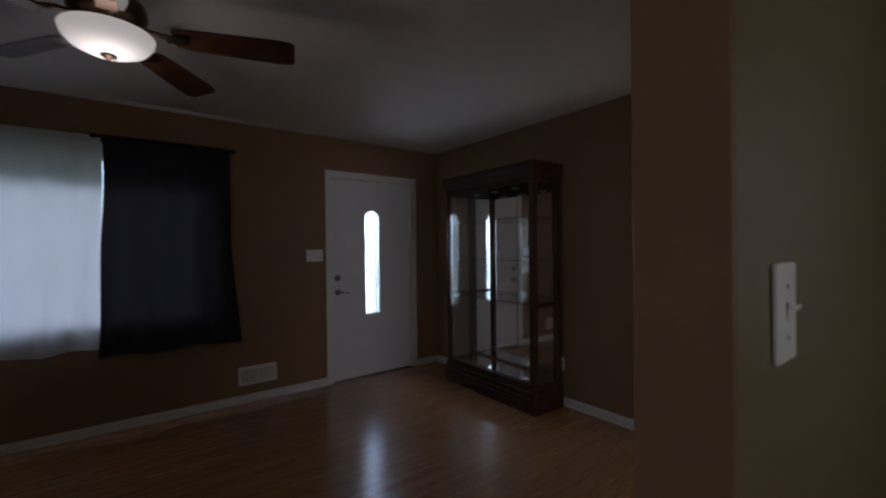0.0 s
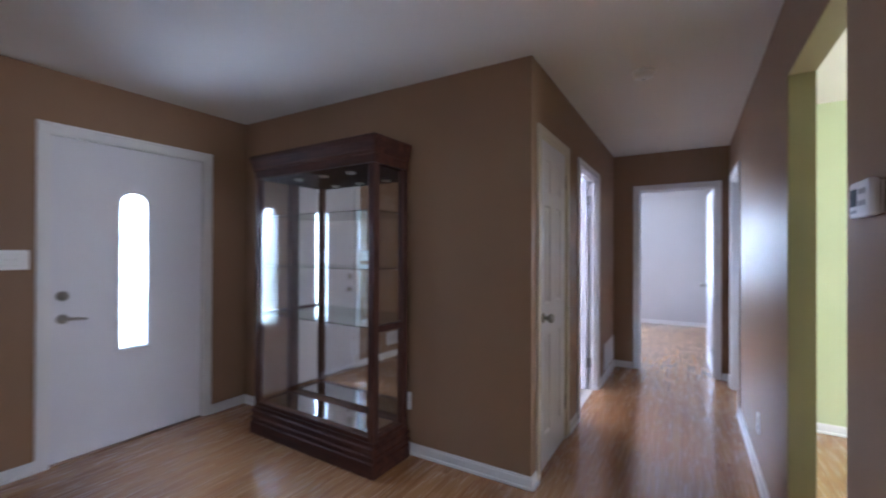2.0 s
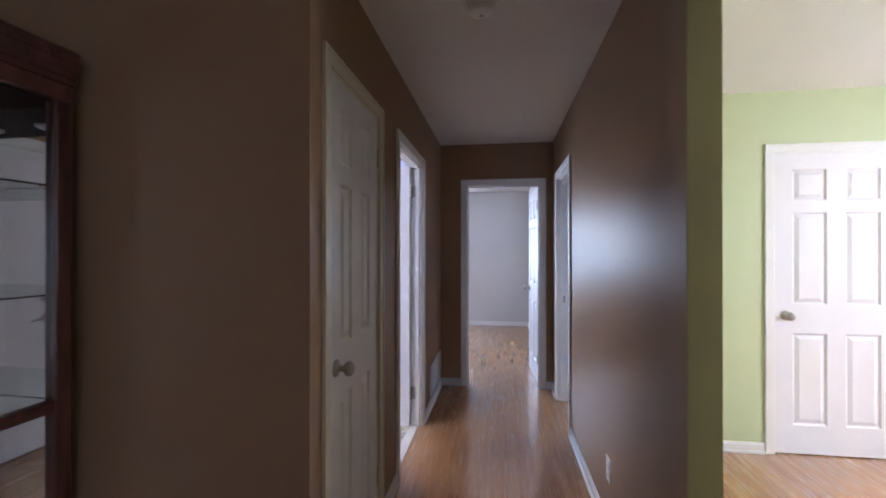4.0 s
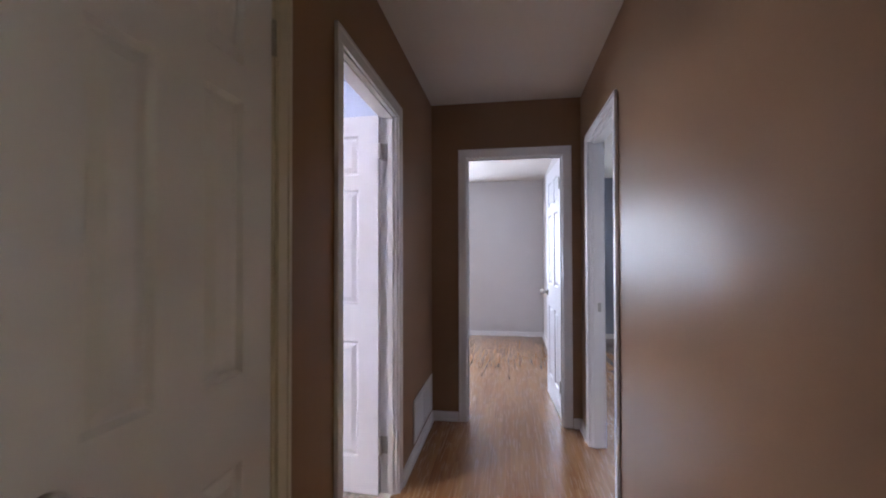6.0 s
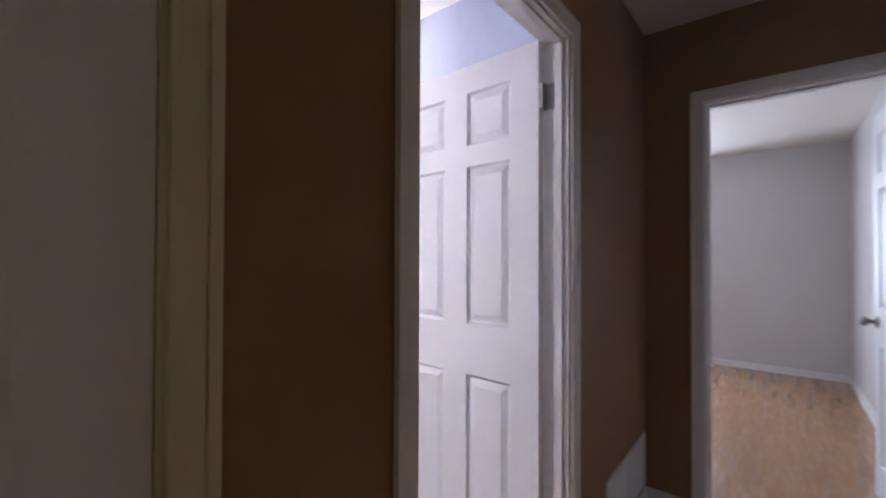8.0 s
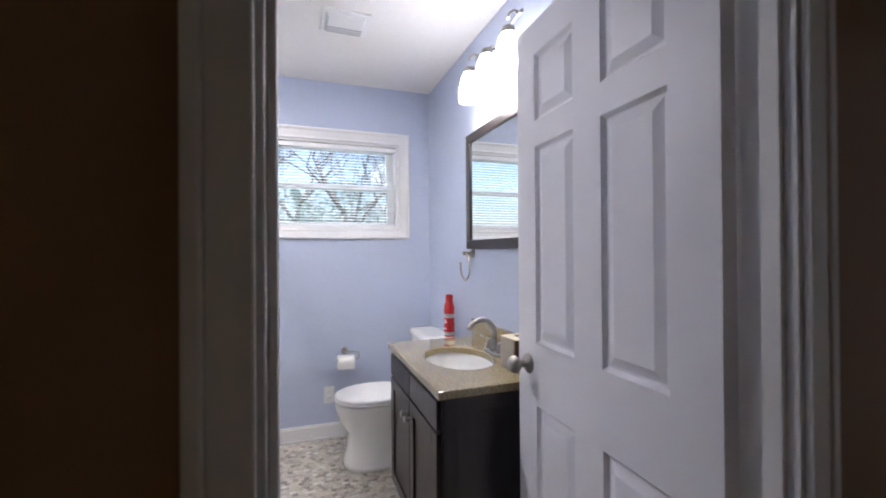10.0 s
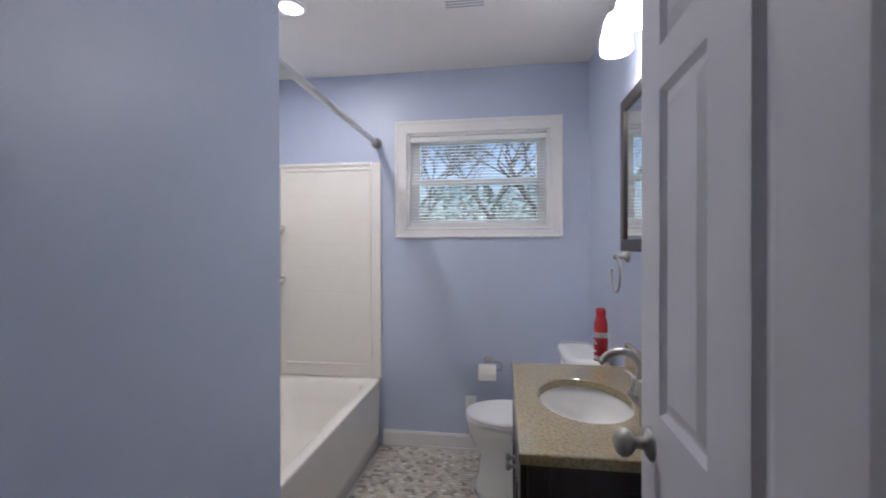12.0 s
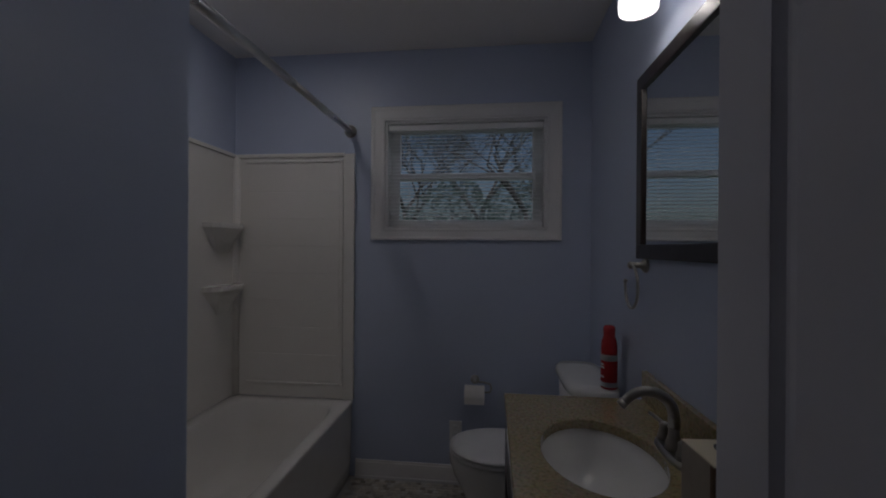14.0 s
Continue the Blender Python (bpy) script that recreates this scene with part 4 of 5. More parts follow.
# ---- display cabinet ----
def cabinet():
    c = thing("display_cabinet", "dark cherry display cabinet with mirror back and glass shelves, empty", "display cabinet",
              m=pose(-0.004, 2.0, 0, 0, 0, -1.8) @ pose(0.004, -2.0, 0))
    x0, x1, y0, y1 = -0.330, -0.004, 0.82, 1.98
    base = bmesh.new()
    ring = lambda d, z: [(x0 - d, y0 - d, z), (x1, y0 - d, z), (x1, y1 + d, z), (x0 - d, y1 + d, z)]  # noqa: E731
    loft(base, [ring(d, z) for d, z in ((0.018, 0), (0.020, 0.004), (0.020, 0.083), (0.012, 0.088), (0.012, 0.104), (0.020, 0.108), (0.021, 0.122), (0.010, 0.128), (0.010, 0.150), (0.016, 0.154), (0.016, 0.168), (0.004, 0.176), (0.004, 0.20))], smooth=False)
    part("base", base, CHERRYH, c, "stepped cherry plinth")
    crown = bmesh.new()
    loft(crown, [ring(d, z) for d, z in ((0.004, 1.86), (0.004, 1.912), (0.012, 1.916), (0.012, 1.934), (0.015, 1.938), (0.017, 1.952), (0.022, 1.972), (0.024, 1.984), (0.028, 1.988), (0.030, 2.002), (0.030, 2.018), (0.026, 2.024))], smooth=False)
    part("crown", crown, CHERRYH, c, "stepped cherry crown moulding")
    p = 0.048
    for px, py in ((x0, y0), (x0, y1 - p), (x1 - p, y0), (x1 - p, y1 - p)):
        part("post", box(bmesh.new(), px, py, 0.20, px + p, py + p, 1.86, 0.004), CHERRY, c)
    part("deck", box(bmesh.new(), x0 + 0.003, y0 + 0.003, 0.2005, x1 - 0.012, y1 - 0.003, 0.225), CHERRYH, c)
    part("deck_glass", box(bmesh.new(), x0 + 0.055, y0 + 0.07, 0.2255, x1 - 0.06, y1 - 0.07, 0.229), DECKG, c, "mirror glass set in the deck")
    part("back_mirror", box(bmesh.new(), x1 - 0.010, y0 + p, 0.226, x1 - 0.004, y1 - p, 1.859), MIRROR, c, "mirror back panel")
    for ya, yb in ((y0 + 0.018, y0 + 0.022), (y1 - 0.022, y1 - 0.018)):
        g = part("side_glass", box(bmesh.new(), x0 + p, ya, 0.226, x1 - p, yb, 1.859), PANE, c)
        g.visible_shadow = False
    g = part("front_glass", box(bmesh.new(), x0 + 0.008, y0 + p, 0.226, x0 + 0.012, y1 - p, 1.859), PANE, c)
    g.visible_shadow = False
    for ya, yb in ((y0 + 0.005, y0 + 0.035), (y1 - 0.035, y1 - 0.005)):
        part("side_rail", box(bmesh.new(), x0 + p, ya, 0.845, x1 - p, yb, 0.885, 0.003), CHERRYH, c)
    for z in (0.867, 1.22, 1.58):
        s = part("shelf", box(bmesh.new(), x0 + 0.03, y0 + p + 0.003, z, x1 - 0.014, y1 - p - 0.003, z + 0.006), GREENG, c, "green-edged glass shelf")
        s.visible_shadow = False
        for px, py in ((x0 + 0.045, y0 + p + 0.001), (x0 + 0.045, y1 - p - 0.009), (x1 - 0.055, y0 + p + 0.001), (x1 - 0.055, y1 - p - 0.009)):
            part("shelf_pin", box(bmesh.new(), px, py - 0.004, z - 0.006, px + 0.008, py + 0.012, z - 0.0005), METAL, c)
    # Added near-black sheet that keeps the crown's underside dark.
    part("top_lining", box(bmesh.new(), x0 + 0.014, y0 + 0.024, 1.8535, x1 - 0.011, y1 - 0.024, 1.8595), DARKTOP, c, "dark sheet added under the crown")
    for y in (1.15, 1.41, 1.67):
        lamp = part("puck_lamp", lathe(bmesh.new(), [(0.034, 1.853), (0.034, 1.846), (0.028, 1.842)], pose(-0.19, y, 0), 24), METAL, c, "unlit puck lamp")
        part("lens", lathe(bmesh.new(), [(0.026, 1.8425), (0.022, 1.839), (0.0, 1.838)], pose(-0.19, y, 0), 24), PANE, lamp)


DECKG = mat("deck_mirror", (0.62, 0.63, 0.64), 0.04, 1.0, var=0.03, rvar=0.02)
# Almost black and without gloss, for the sheet added under the crown.
DARKTOP = mat("near_black_matte", (0.012, 0.008, 0.008), 0.9, var=0.1, spec=0.02)
GREENG = glass("green_edged_glass", (0.86, 0.97, 0.93))
cabinet()


# ---- bathroom ----
def bathtub():
    t = thing("bathtub", "white acrylic alcove bathtub with straight apron", "bathtub")
    x0, x1, y0, y1, z = 0.064, 0.818, 1.050, 2.586, 0.45
    cx, cy = (x0 + x1) / 2, (y0 + y1) / 2
    bm = bmesh.new()
    k = 64

    def rect(zz, mx, my, e):
        return oval(cx, cy, zz, (x1 - x0) / 2 - mx, (y1 - y0) / 2 - my, k, e)
    loft(bm, [rect(0.0, 0.02, 0.0, 60), rect(0.10, 0.012, 0.0, 60), rect(z - 0.02, 0.004, 0, 60), rect(z - 0.005, 0, 0, 60), rect(z, 0.006, 0.006, 50),
              rect(z, 0.06, 0.07, 9), rect(z - 0.012, 0.072, 0.084, 8), rect(z - 0.12, 0.092, 0.12, 7), rect(0.17, 0.13, 0.19, 6), rect(0.125, 0.17, 0.25, 5), rect(0.115, 0.22, 0.34, 4)], cap0=True, cap1=True)
    part("shell", bm, ACRYL, t)
    part("drain", lathe(bmesh.new(), [(0.03, 0.1155), (0.03, 0.118), (0.02, 0.119), (0, 0.119)], pose(cx, 1.42, 0), 20), CHROME, t)
    part("overflow", lathe(bmesh.new(), [(0.035, 0), (0.035, 0.006), (0.02, 0.01), (0, 0.011)], pose(cx, 1.158, 0.33, -90), 20), CHROME, t)
    return t


def surround():
    s = thing("tub_surround", "white acrylic tub surround with panel relief and corner shelves", "tub surround")
    x0, x1, y1, z0, z1 = 0.064, 0.818, 2.588, 0.452, 1.894
    b = bmesh.new()
    box(b, x0, y1 - 0.014, z0, x1, y1, z1, 0.004)
    box(b, x1 - 0.062, y1 - 0.022, z0, x1, y1 - 0.013, z1 - 0.002, 0.004)
    part("back_panel", b, ACRYL, s)
    fr_ = bmesh.new()
    fx0, fx1, fz0, fz1, e = x0 + 0.085, x1 - 0.066, z0 + 0.075, z1 - 0.035, 0.016
    for u0, u1, v0, v1 in ((fx0, fx1, fz1 - e, fz1), (fx0, fx1, fz0, fz0 + e), (fx1 - e, fx1, fz0 + e, fz1 - e)):
        box(fr_, u0, y1 - 0.024, v0, u1, y1 - 0.013, v1, 0.004)
    part("panel_frame", fr_, ACRYL, s)
    nrow = 8
    for i in range(nrow):
        v0 = fz0 + e + 0.01 + i * (fz1 - fz0 - 2 * e - 0.02) / nrow
        v1 = v0 + (fz1 - fz0 - 2 * e - 0.02) / nrow - 0.004
        part("relief_panel", box(bmesh.new(), fx0 + 0.01, y1 - 0.0165, v0, fx1 - e - 0.008, y1 - 0.0135, v1, 0.0014), ACRYL, s)
    sd_ = bmesh.new()
    box(sd_, x0, 1.066, z0, x0 + 0.014, y1 - 0.014, z1, 0.004)
    part("side_panel", sd_, ACRYL, s)
    part("end_panel", box(bmesh.new(), x0, 1.0505, z0, x1, 1.066, z1, 0.004), ACRYL, s)
    part("top_lip", box(box(bmesh.new(), x0, y1 - 0.026, z1 - 0.02, x1 - 0.06, y1 - 0.012, z1 + 0.004, 0.005), x0, 1.07, z1 - 0.02, x0 + 0.026, y1 - 0.026, z1 + 0.004, 0.005), ACRYL, s)
    col = bmesh.new()
    q = 10
    arc = lambda r_, zz: [(x0 + 0.012, y1 - 0.012, zz)] + [(x0 + 0.012 + r_ * math.sin(math.pi / 2 * i / q), y1 - 0.012 - r_ * math.cos(math.pi / 2 * i / q), zz) for i in range(q + 1)]  # noqa: E731
    loft(col, [arc(0.03, z0 + 0.001), arc(0.03, z1 - 0.02), arc(0.02, z1 - 0.005)])
    part("corner_cove", col, ACRYL, s)
    # shelves run along the side wall and round off into the corner
    tray = [(0.0, 0.0), (0.042, 0.0), (0.068, -0.022), (0.086, -0.06), (0.094, -0.11), (0.094, -0.20), (0.082, -0.25), (0.05, -0.285), (0.0, -0.30)]
    for z in (1.125, 1.475):
        sh = bmesh.new()
        shape = lambda f, g, zz: [(x0 + 0.013 + u * f, y1 - 0.013 + (-0.11 + (v + 0.11) * g), zz) for u, v in tray]  # noqa: E731
        loft(sh, [shape(0.12, 0.35, z - 0.17), shape(0.35, 0.6, z - 0.11), shape(0.72, 0.85, z - 0.055), shape(0.94, 0.96, z - 0.034), shape(1.0, 1.0, z - 0.028), shape(1.02, 1.0, z - 0.012), shape(1.0, 1.0, z - 0.002), shape(0.96, 0.98, z)], smooth=False)
        part("corner_shelf", sh, ACRYL, s)
    return s


bathtub()
surround()
r = thing("shower_rod", "brushed nickel telescoping shower curtain rod", "shower rod")
part("outer_tube", tube(bmesh.new(), [(0.787, 1.05, 2.025), (0.787, 1.86, 2.025)], 0.0175, 18), ROD, r)
part("inner_tube", tube(bmesh.new(), [(0.787, 1.855, 2.025), (0.787, 2.585, 2.025)], 0.0162, 18), ROD, r)
part("collar", lathe(bmesh.new(), [(0.0178, -0.012), (0.019, -0.010), (0.019, 0.010), (0.0178, 0.012)], pose(0.787, 1.855, 2.025, 90), 20), ROD, r)
for y, a in ((2.589, 90), (1.049, -90)):
    part("flange", lathe(bmesh.new(), [(0.036, 0), (0.036, 0.006), (0.030, 0.012), (0.021, 0.016), (0.020, 0.03)], pose(0.787, y, 2.025, a), 28), METAL, r)


def toilet():
    t = thing("toilet", "white porcelain toilet with lid down beside vanity", "toilet")
    cy = 2.19
    b = bmesh.new()
    loft(b, [oval(1.69, cy, 0.0, 0.225, 0.165, 40, 2.6), oval(1.69, cy, 0.03, 0.22, 0.160, 40, 2.6), oval(1.69, cy, 0.10, 0.200, 0.142, 40, 2.5), oval(1.69, cy, 0.20, 0.195, 0.138, 40, 2.4),
             oval(1.67, cy, 0.28, 0.225, 0.155, 40), oval(1.66, cy, 0.34, 0.235, 0.17, 40), oval(1.66, cy, 0.375, 0.238, 0.178, 40), oval(1.66, cy, 0.386, 0.232, 0.172, 40)])
    part("bowl", b, PORC, t)
    part("trapway", box(bmesh.new(), 1.78, cy - 0.10, 0.0, 2.10, cy + 0.10, 0.37, 0.03), PORC, t)
    s = bmesh.new()
    loft(s, [oval(1.665, cy, 0.3875, 0.236, 0.178, 40, 2.1), oval(1.665, cy, 0.392, 0.243, 0.184, 40, 2.1), oval(1.665, cy, 0.402, 0.243, 0.184, 40, 2.1), oval(1.665, cy, 0.405, 0.238, 0.18, 40, 2.1)])
    part("seat", s, STEELW, t)
    l_ = bmesh.new()
    loft(l_, [oval(1.667, cy, 0.4065, 0.240, 0.181, 40, 2.1), oval(1.667, cy, 0.411, 0.245, 0.186, 40, 2.1), oval(1.667, cy, 0.420, 0.243, 0.184, 40, 2.1), oval(1.667, cy, 0.427, 0.225, 0.168, 40, 2.1), oval(1.667, cy, 0.430, 0.15, 0.11, 40)])
    part("lid", l_, STEELW, t)
    for y in (cy - 0.075, cy + 0.075):
        part("lid_hinge", box(bmesh.new(), 1.895, y - 0.02, 0.388, 1.93, y + 0.02, 0.425, 0.006), STEELW, t)
    tk = bmesh.new()
    loft(tk, [oval(2.05, cy, 0.371, 0.085, 0.19, 40, 4), oval(2.05, cy, 0.40, 0.092, 0.205, 40, 4), oval(2.045, cy, 0.727, 0.10, 0.225, 40, 4)])
    part("tank", tk, PORC, t)
    tl = bmesh.new()
    loft(tl, [oval(2.043, cy, 0.7275, 0.106, 0.232, 40, 4), oval(2.043, cy, 0.735, 0.112, 0.238, 40, 4), oval(2.043, cy, 0.757, 0.112, 0.238, 40, 4), oval(2.043, cy, 0.769, 0.10, 0.226, 40, 4), oval(2.043, cy, 0.771, 0.06, 0.16, 40, 4)])
    part("tank_lid", tl, PORC, t)
    part("flush_lever", tube(bmesh.new(), [(1.945, cy - 0.16, 0.66), (1.925, cy - 0.16, 0.66), (1.922, cy - 0.10, 0.652)], 0.007, 10), CHROME, t)


toilet()


def vanity():
    v = thing("vanity_cabinet", "espresso wood bathroom vanity with two doors", "vanity")
    x0, x1, y0, y1, z1 = 1.684, 2.156, 0.945, 1.725, 0.788
    bm = bmesh.new()
    loft(bm, [[(x0 + i, y0 + i, z), (x1 - i, y0 + i, z), (x1 - i, y1 - i, z), (x0 + i, y1 - i, z)] for i, z in ((0, 0.10), (0, z1), (0.018, z1), (0.018, 0.12))], smooth=False)
    part("body", bm, ESPRESSO, v)
    bm = bmesh.new()
    box(bm, x0 + 0.06, y0 + 0.002, 0.0, x1, y1 - 0.002, 0.0995)
    part("toe_kick", bm, ESPRESSO, v)
    part("end_frame", box(box(box(box(bmesh.new(), x0 + 0.002, y0 - 0.006, 0.10, x0 + 0.055, y0, z1 - 0.002, 0.002), x1 - 0.055, y0 - 0.006, 0.10, x1, y0, z1 - 0.002, 0.002), x0 + 0.055, y0 - 0.006, z1 - 0.06, x1 - 0.055, y0, z1 - 0.002, 0.002), x0 + 0.055, y0 - 0.006, 0.10, x1 - 0.055, y0, 0.16, 0.002), ESPRESSO, v)
    ym = (y0 + y1) / 2
    for ya, yb in ((y0 + 0.02, ym - 0.003), (ym + 0.003, y1 - 0.02)):
        ff = bmesh.new()
        box(ff, x0 - 0.018, ya, 0.665, x0 - 0.0005, yb, 0.77, 0.003)
        part("drawer_front", ff, ESPRESSO, v)
        d = bmesh.new()
        e = 0.055
        box(d, x0 - 0.019, ya, 0.125, x0 - 0.0005, ya + e, 0.655, 0.003)
        box(d, x0 - 0.019, yb - e, 0.125, x0 - 0.0005, yb, 0.655, 0.003)
        box(d, x0 - 0.019, ya + e, 0.125, x0 - 0.0005, yb - e, 0.125 + e, 0.003)
        box(d, x0 - 0.019, ya + e, 0.655 - e, x0 - 0.0005, yb - e, 0.655, 0.003)
        box(d, x0 - 0.010, ya + e, 0.125 + e, x0 - 0.0005, yb - e, 0.655 - e)
        door = part("door", d, ESPRESSO, v)
        ky = yb - 0.028 if ya < ym - 0.1 else ya + 0.028
        part("door_knob", lathe(bmesh.new(), [(0.009, 0), (0.007, 0.004), (0.006, 0.014), (0.013, 0.02), (0.015, 0.026), (0.011, 0.032), (0.0, 0.033)], pose(x0 - 0.019, ky, 0.585, 0, -90, 0), 20), METAL, door, "small nickel knob")


vanity()


def countertop():
    c = thing("countertop", "beige speckled granite vanity top with undermount oval basin", "countertop")
    x0, x1, y0, y1, za, zb = 1.661, 2.157, 0.925, 1.745, 0.7885, 0.818
    cx, cy, rx, ry = 1.895, 1.335, 0.150, 0.205
    ang = sorted({2 * math.pi * i / 56 for i in range(56)} | {math.atan2(y - cy, x - cx) % (2 * math.pi) for x in (x0, x1) for y in (y0, y1)})

    def outer(a, ins=0.0):
        c_, s_ = math.cos(a), math.sin(a)
        t_ = min(((x1 - ins if c_ > 0 else x0 + ins) - cx) / c_ if abs(c_) > 1e-9 else 9, ((y1 - ins if s_ > 0 else y0 + ins) - cy) / s_ if abs(s_) > 1e-9 else 9)
        return (cx + c_ * t_, cy + s_ * t_)
    bm = bmesh.new()
    inner = lambda a, f: (cx + rx * f * math.cos(a), cy + ry * f * math.sin(a))  # noqa: E731
    rings = [[(*inner(a, 1.0), za) for a in ang], [(*inner(a, 1.0), zb - 0.003) for a in ang], [(*inner(a, 1.02), zb) for a in ang], [(*outer(a, 0.003), zb) for a in ang],
             [(*outer(a), zb - 0.003) for a in ang], [(*outer(a), za) for a in ang], [(*inner(a, 1.0), za) for a in ang]]
    loft(bm, rings, cap0=False, cap1=False, smooth=False)
    part("slab", bm, GRAN, c)
    part("backsplash", box(bmesh.new(), 2.137, y0, zb + 0.0005, 2.157, y1, zb + 0.10, 0.003), GRAN, c)
    b = bmesh.new()
    prof = [(1.05, -0.001), (1.02, -0.012), (0.97, -0.05), (0.86, -0.10), (0.62, -0.135), (0.3, -0.148), (0.06, -0.150)]
    loft(b, [oval(cx, cy, za + d, rx * f, ry * f, 48) for f, d in prof] + [oval(cx, cy, za + d - 0.008, rx * f + 0.008, ry * f + 0.008, 48) for f, d in reversed(prof)], cap0=False, cap1=False)
    part("basin", b, PORC, c, "white oval porcelain basin")
    part("drain", lathe(bmesh.new(), [(0.022, 0), (0.022, 0.003), (0.016, 0.004), (0.0, 0.007)], pose(cx + 0.01, cy, za - 0.149), 20), CHROME, c)


countertop()


def faucet():
    f = thing("faucet", "brushed nickel gooseneck faucet with two levers", "faucet", m=pose(2.075, 1.335, 0.8185))
    part("base_plate", loft(bmesh.new(), [oval(0, 0, 0, 0.028, 0.085, 32, 3), oval(0, 0, 0.010, 0.027, 0.084, 32, 3), oval(0, 0, 0.016, 0.022, 0.078, 32, 3)]), METAL, f)
    part("column", lathe(bmesh.new(), [(0.022, 0.016), (0.020, 0.03), (0.014, 0.05), (0.012, 0.075)]), METAL, f)
    pts = [(0, 0, 0.07)] + [(-0.065 + 0.065 * math.cos(a), 0, 0.098 + 0.062 * math.sin(a)) for a in [radians(q) for q in range(0, 151, 12)]]
    d = Vector(pts[-1]) - Vector(pts[-2])
    pts.append(tuple(Vector(pts[-1]) + d * 0.8))
    part("spout", tube(bmesh.new(), pts, 0.0145, 16, 0.0115), METAL, f)
    part("aerator", lathe(bmesh.new(), [(0.0125, 0), (0.0125, 0.014), (0.010, 0.016)], Matrix.Translation(pts[-1]) @ d.to_track_quat("Z", "Y").to_matrix().to_4x4() @ pose(0, 0, -0.006), 16), METAL, f)
    for s in (-1, 1):
        h = lathe(bmesh.new(), [(0.018, 0.016), (0.017, 0.03), (0.013, 0.045), (0.014, 0.055), (0.006, 0.062)], pose(0, s * 0.056, 0), 18)
        tube(h, [(0, s * 0.056, 0.055), (-0.012, s * 0.085, 0.062), (-0.02, s * 0.108, 0.066)], 0.006, 8, 0.0045)
        part("handle", h, METAL, f)


faucet()
m_ = thing("wall_mirror", "rectangular wall mirror in dark wood frame over vanity", "mirror")
my0, my1, mz0, mz1 = 0.86, 1.815, 1.308, 1.962
fr_ = bmesh.new()
for ya, yb, za, zb in ((my0, my1, mz0, mz0 + 0.05), (my0, my1, mz1 - 0.05, mz1), (my0, my0 + 0.05, mz0 + 0.05, mz1 - 0.05), (my1 - 0.05, my1, mz0 + 0.05, mz1 - 0.05)):
    box(fr_, 2.138, ya, za, 2.1595, yb, zb, 0.004)
part("frame", fr_, ESPRESSO, m_)
part("glass", box(bmesh.new(), 2.148, my0 + 0.045, mz0 + 0.045, 2.152, my1 - 0.045, mz1 - 0.045), MIRROR, m_, "silvered mirror glass")

tr = thing("towel_ring", "brushed nickel towel ring, empty", "towel ring", m=pose(2.16, 1.765, 1.285))
part("mount", lathe(bmesh.new(), [(0.026, 0.0005), (0.026, 0.008), (0.020, 0.014), (0.011, 0.02), (0.011, 0.05), (0.014, 0.056), (0.008, 0.064)], pose(0, 0, 0, 0, -90, 0), 24), METAL, tr)
ring = [(-0.052, -0.066 * math.sin(radians(a)), -0.076 + 0.076 * math.cos(radians(a))) for a in range(-8, 284, 10)]
part("ring", tube(bmesh.new(), [(-0.052, 0, 0.0)] + ring, 0.005, 10), METAL, tr)
part("ball_tip", lathe(bmesh.new(), [(0.0, -0.008), (0.006, -0.006), (0.008, 0.0), (0.006, 0.006), (0.0, 0.008)], Matrix.Translation(ring[-1]), 14), METAL, tr)

tp = thing("paper_holder", "brushed nickel toilet paper holder on blue wall", "toilet paper holder", m=pose(1.527, 2.59, 0.60))
part("mount", lathe(bmesh.new(), [(0.025, 0.0005), (0.025, 0.008), (0.019, 0.014), (0.010, 0.02), (0.010, 0.055), (0.005, 0.06)], pose(0, 0, 0, 90), 24), METAL, tp)
part("arm", tube(bmesh.new(), [(0, -0.05, 0), (0.05, -0.055, 0.0), (0.085, -0.058, -0.006), (0.093, -0.06, -0.03), (0.085, -0.06, -0.050), (0.05, -0.06, -0.054), (-0.06, -0.06, -0.054)], 0.005, 10), METAL, tp)
tpr = thing("toilet_paper", "white toilet paper roll hanging on its holder", "toilet paper", m=pose(1.527, 2.53, 0.546))
part("roll", loft(bmesh.new(), [[(x, r_ * math.cos(a), -0.014 + r_ * math.sin(a)) for a in [2 * math.pi * k / 32 for k in range(32)]] for x, r_ in ((-0.055, 0.0195), (-0.055, 0.048), (-0.053, 0.050), (0.053, 0.050), (0.055, 0.048), (0.055, 0.0195), (-0.055, 0.0195))], cap0=False, cap1=False), PAPER, tpr)
part("loose_sheet", box(bmesh.new(), -0.054, -0.0515, -0.052, 0.054, -0.0505, -0.012), PAPER, tpr)

can = thing("spray_can", "red aerosol can with red cap on toilet tank", "spray can", m=pose(2.098, 2.0, 0.7710) @ Matrix.Diagonal((1, 1, 0.92, 1)))
part("can_body", lathe(bmesh.new(), [(0.030, 0), (0.0325, 0.003), (0.0325, 0.148), (0.030, 0.156)], seg=28), RED, can)
part("silver_band", lathe(bmesh.new(), [(0.0328, 0.126), (0.0332, 0.128), (0.0332, 0.150), (0.0328, 0.152)], seg=28, cap=False), SILVER, can)
part("print_panel", lathe(bmesh.new(), [(0.0328, 0.010), (0.0330, 0.011), (0.0330, 0.030), (0.0328, 0.031)], seg=28, cap=False), SILVER, can)
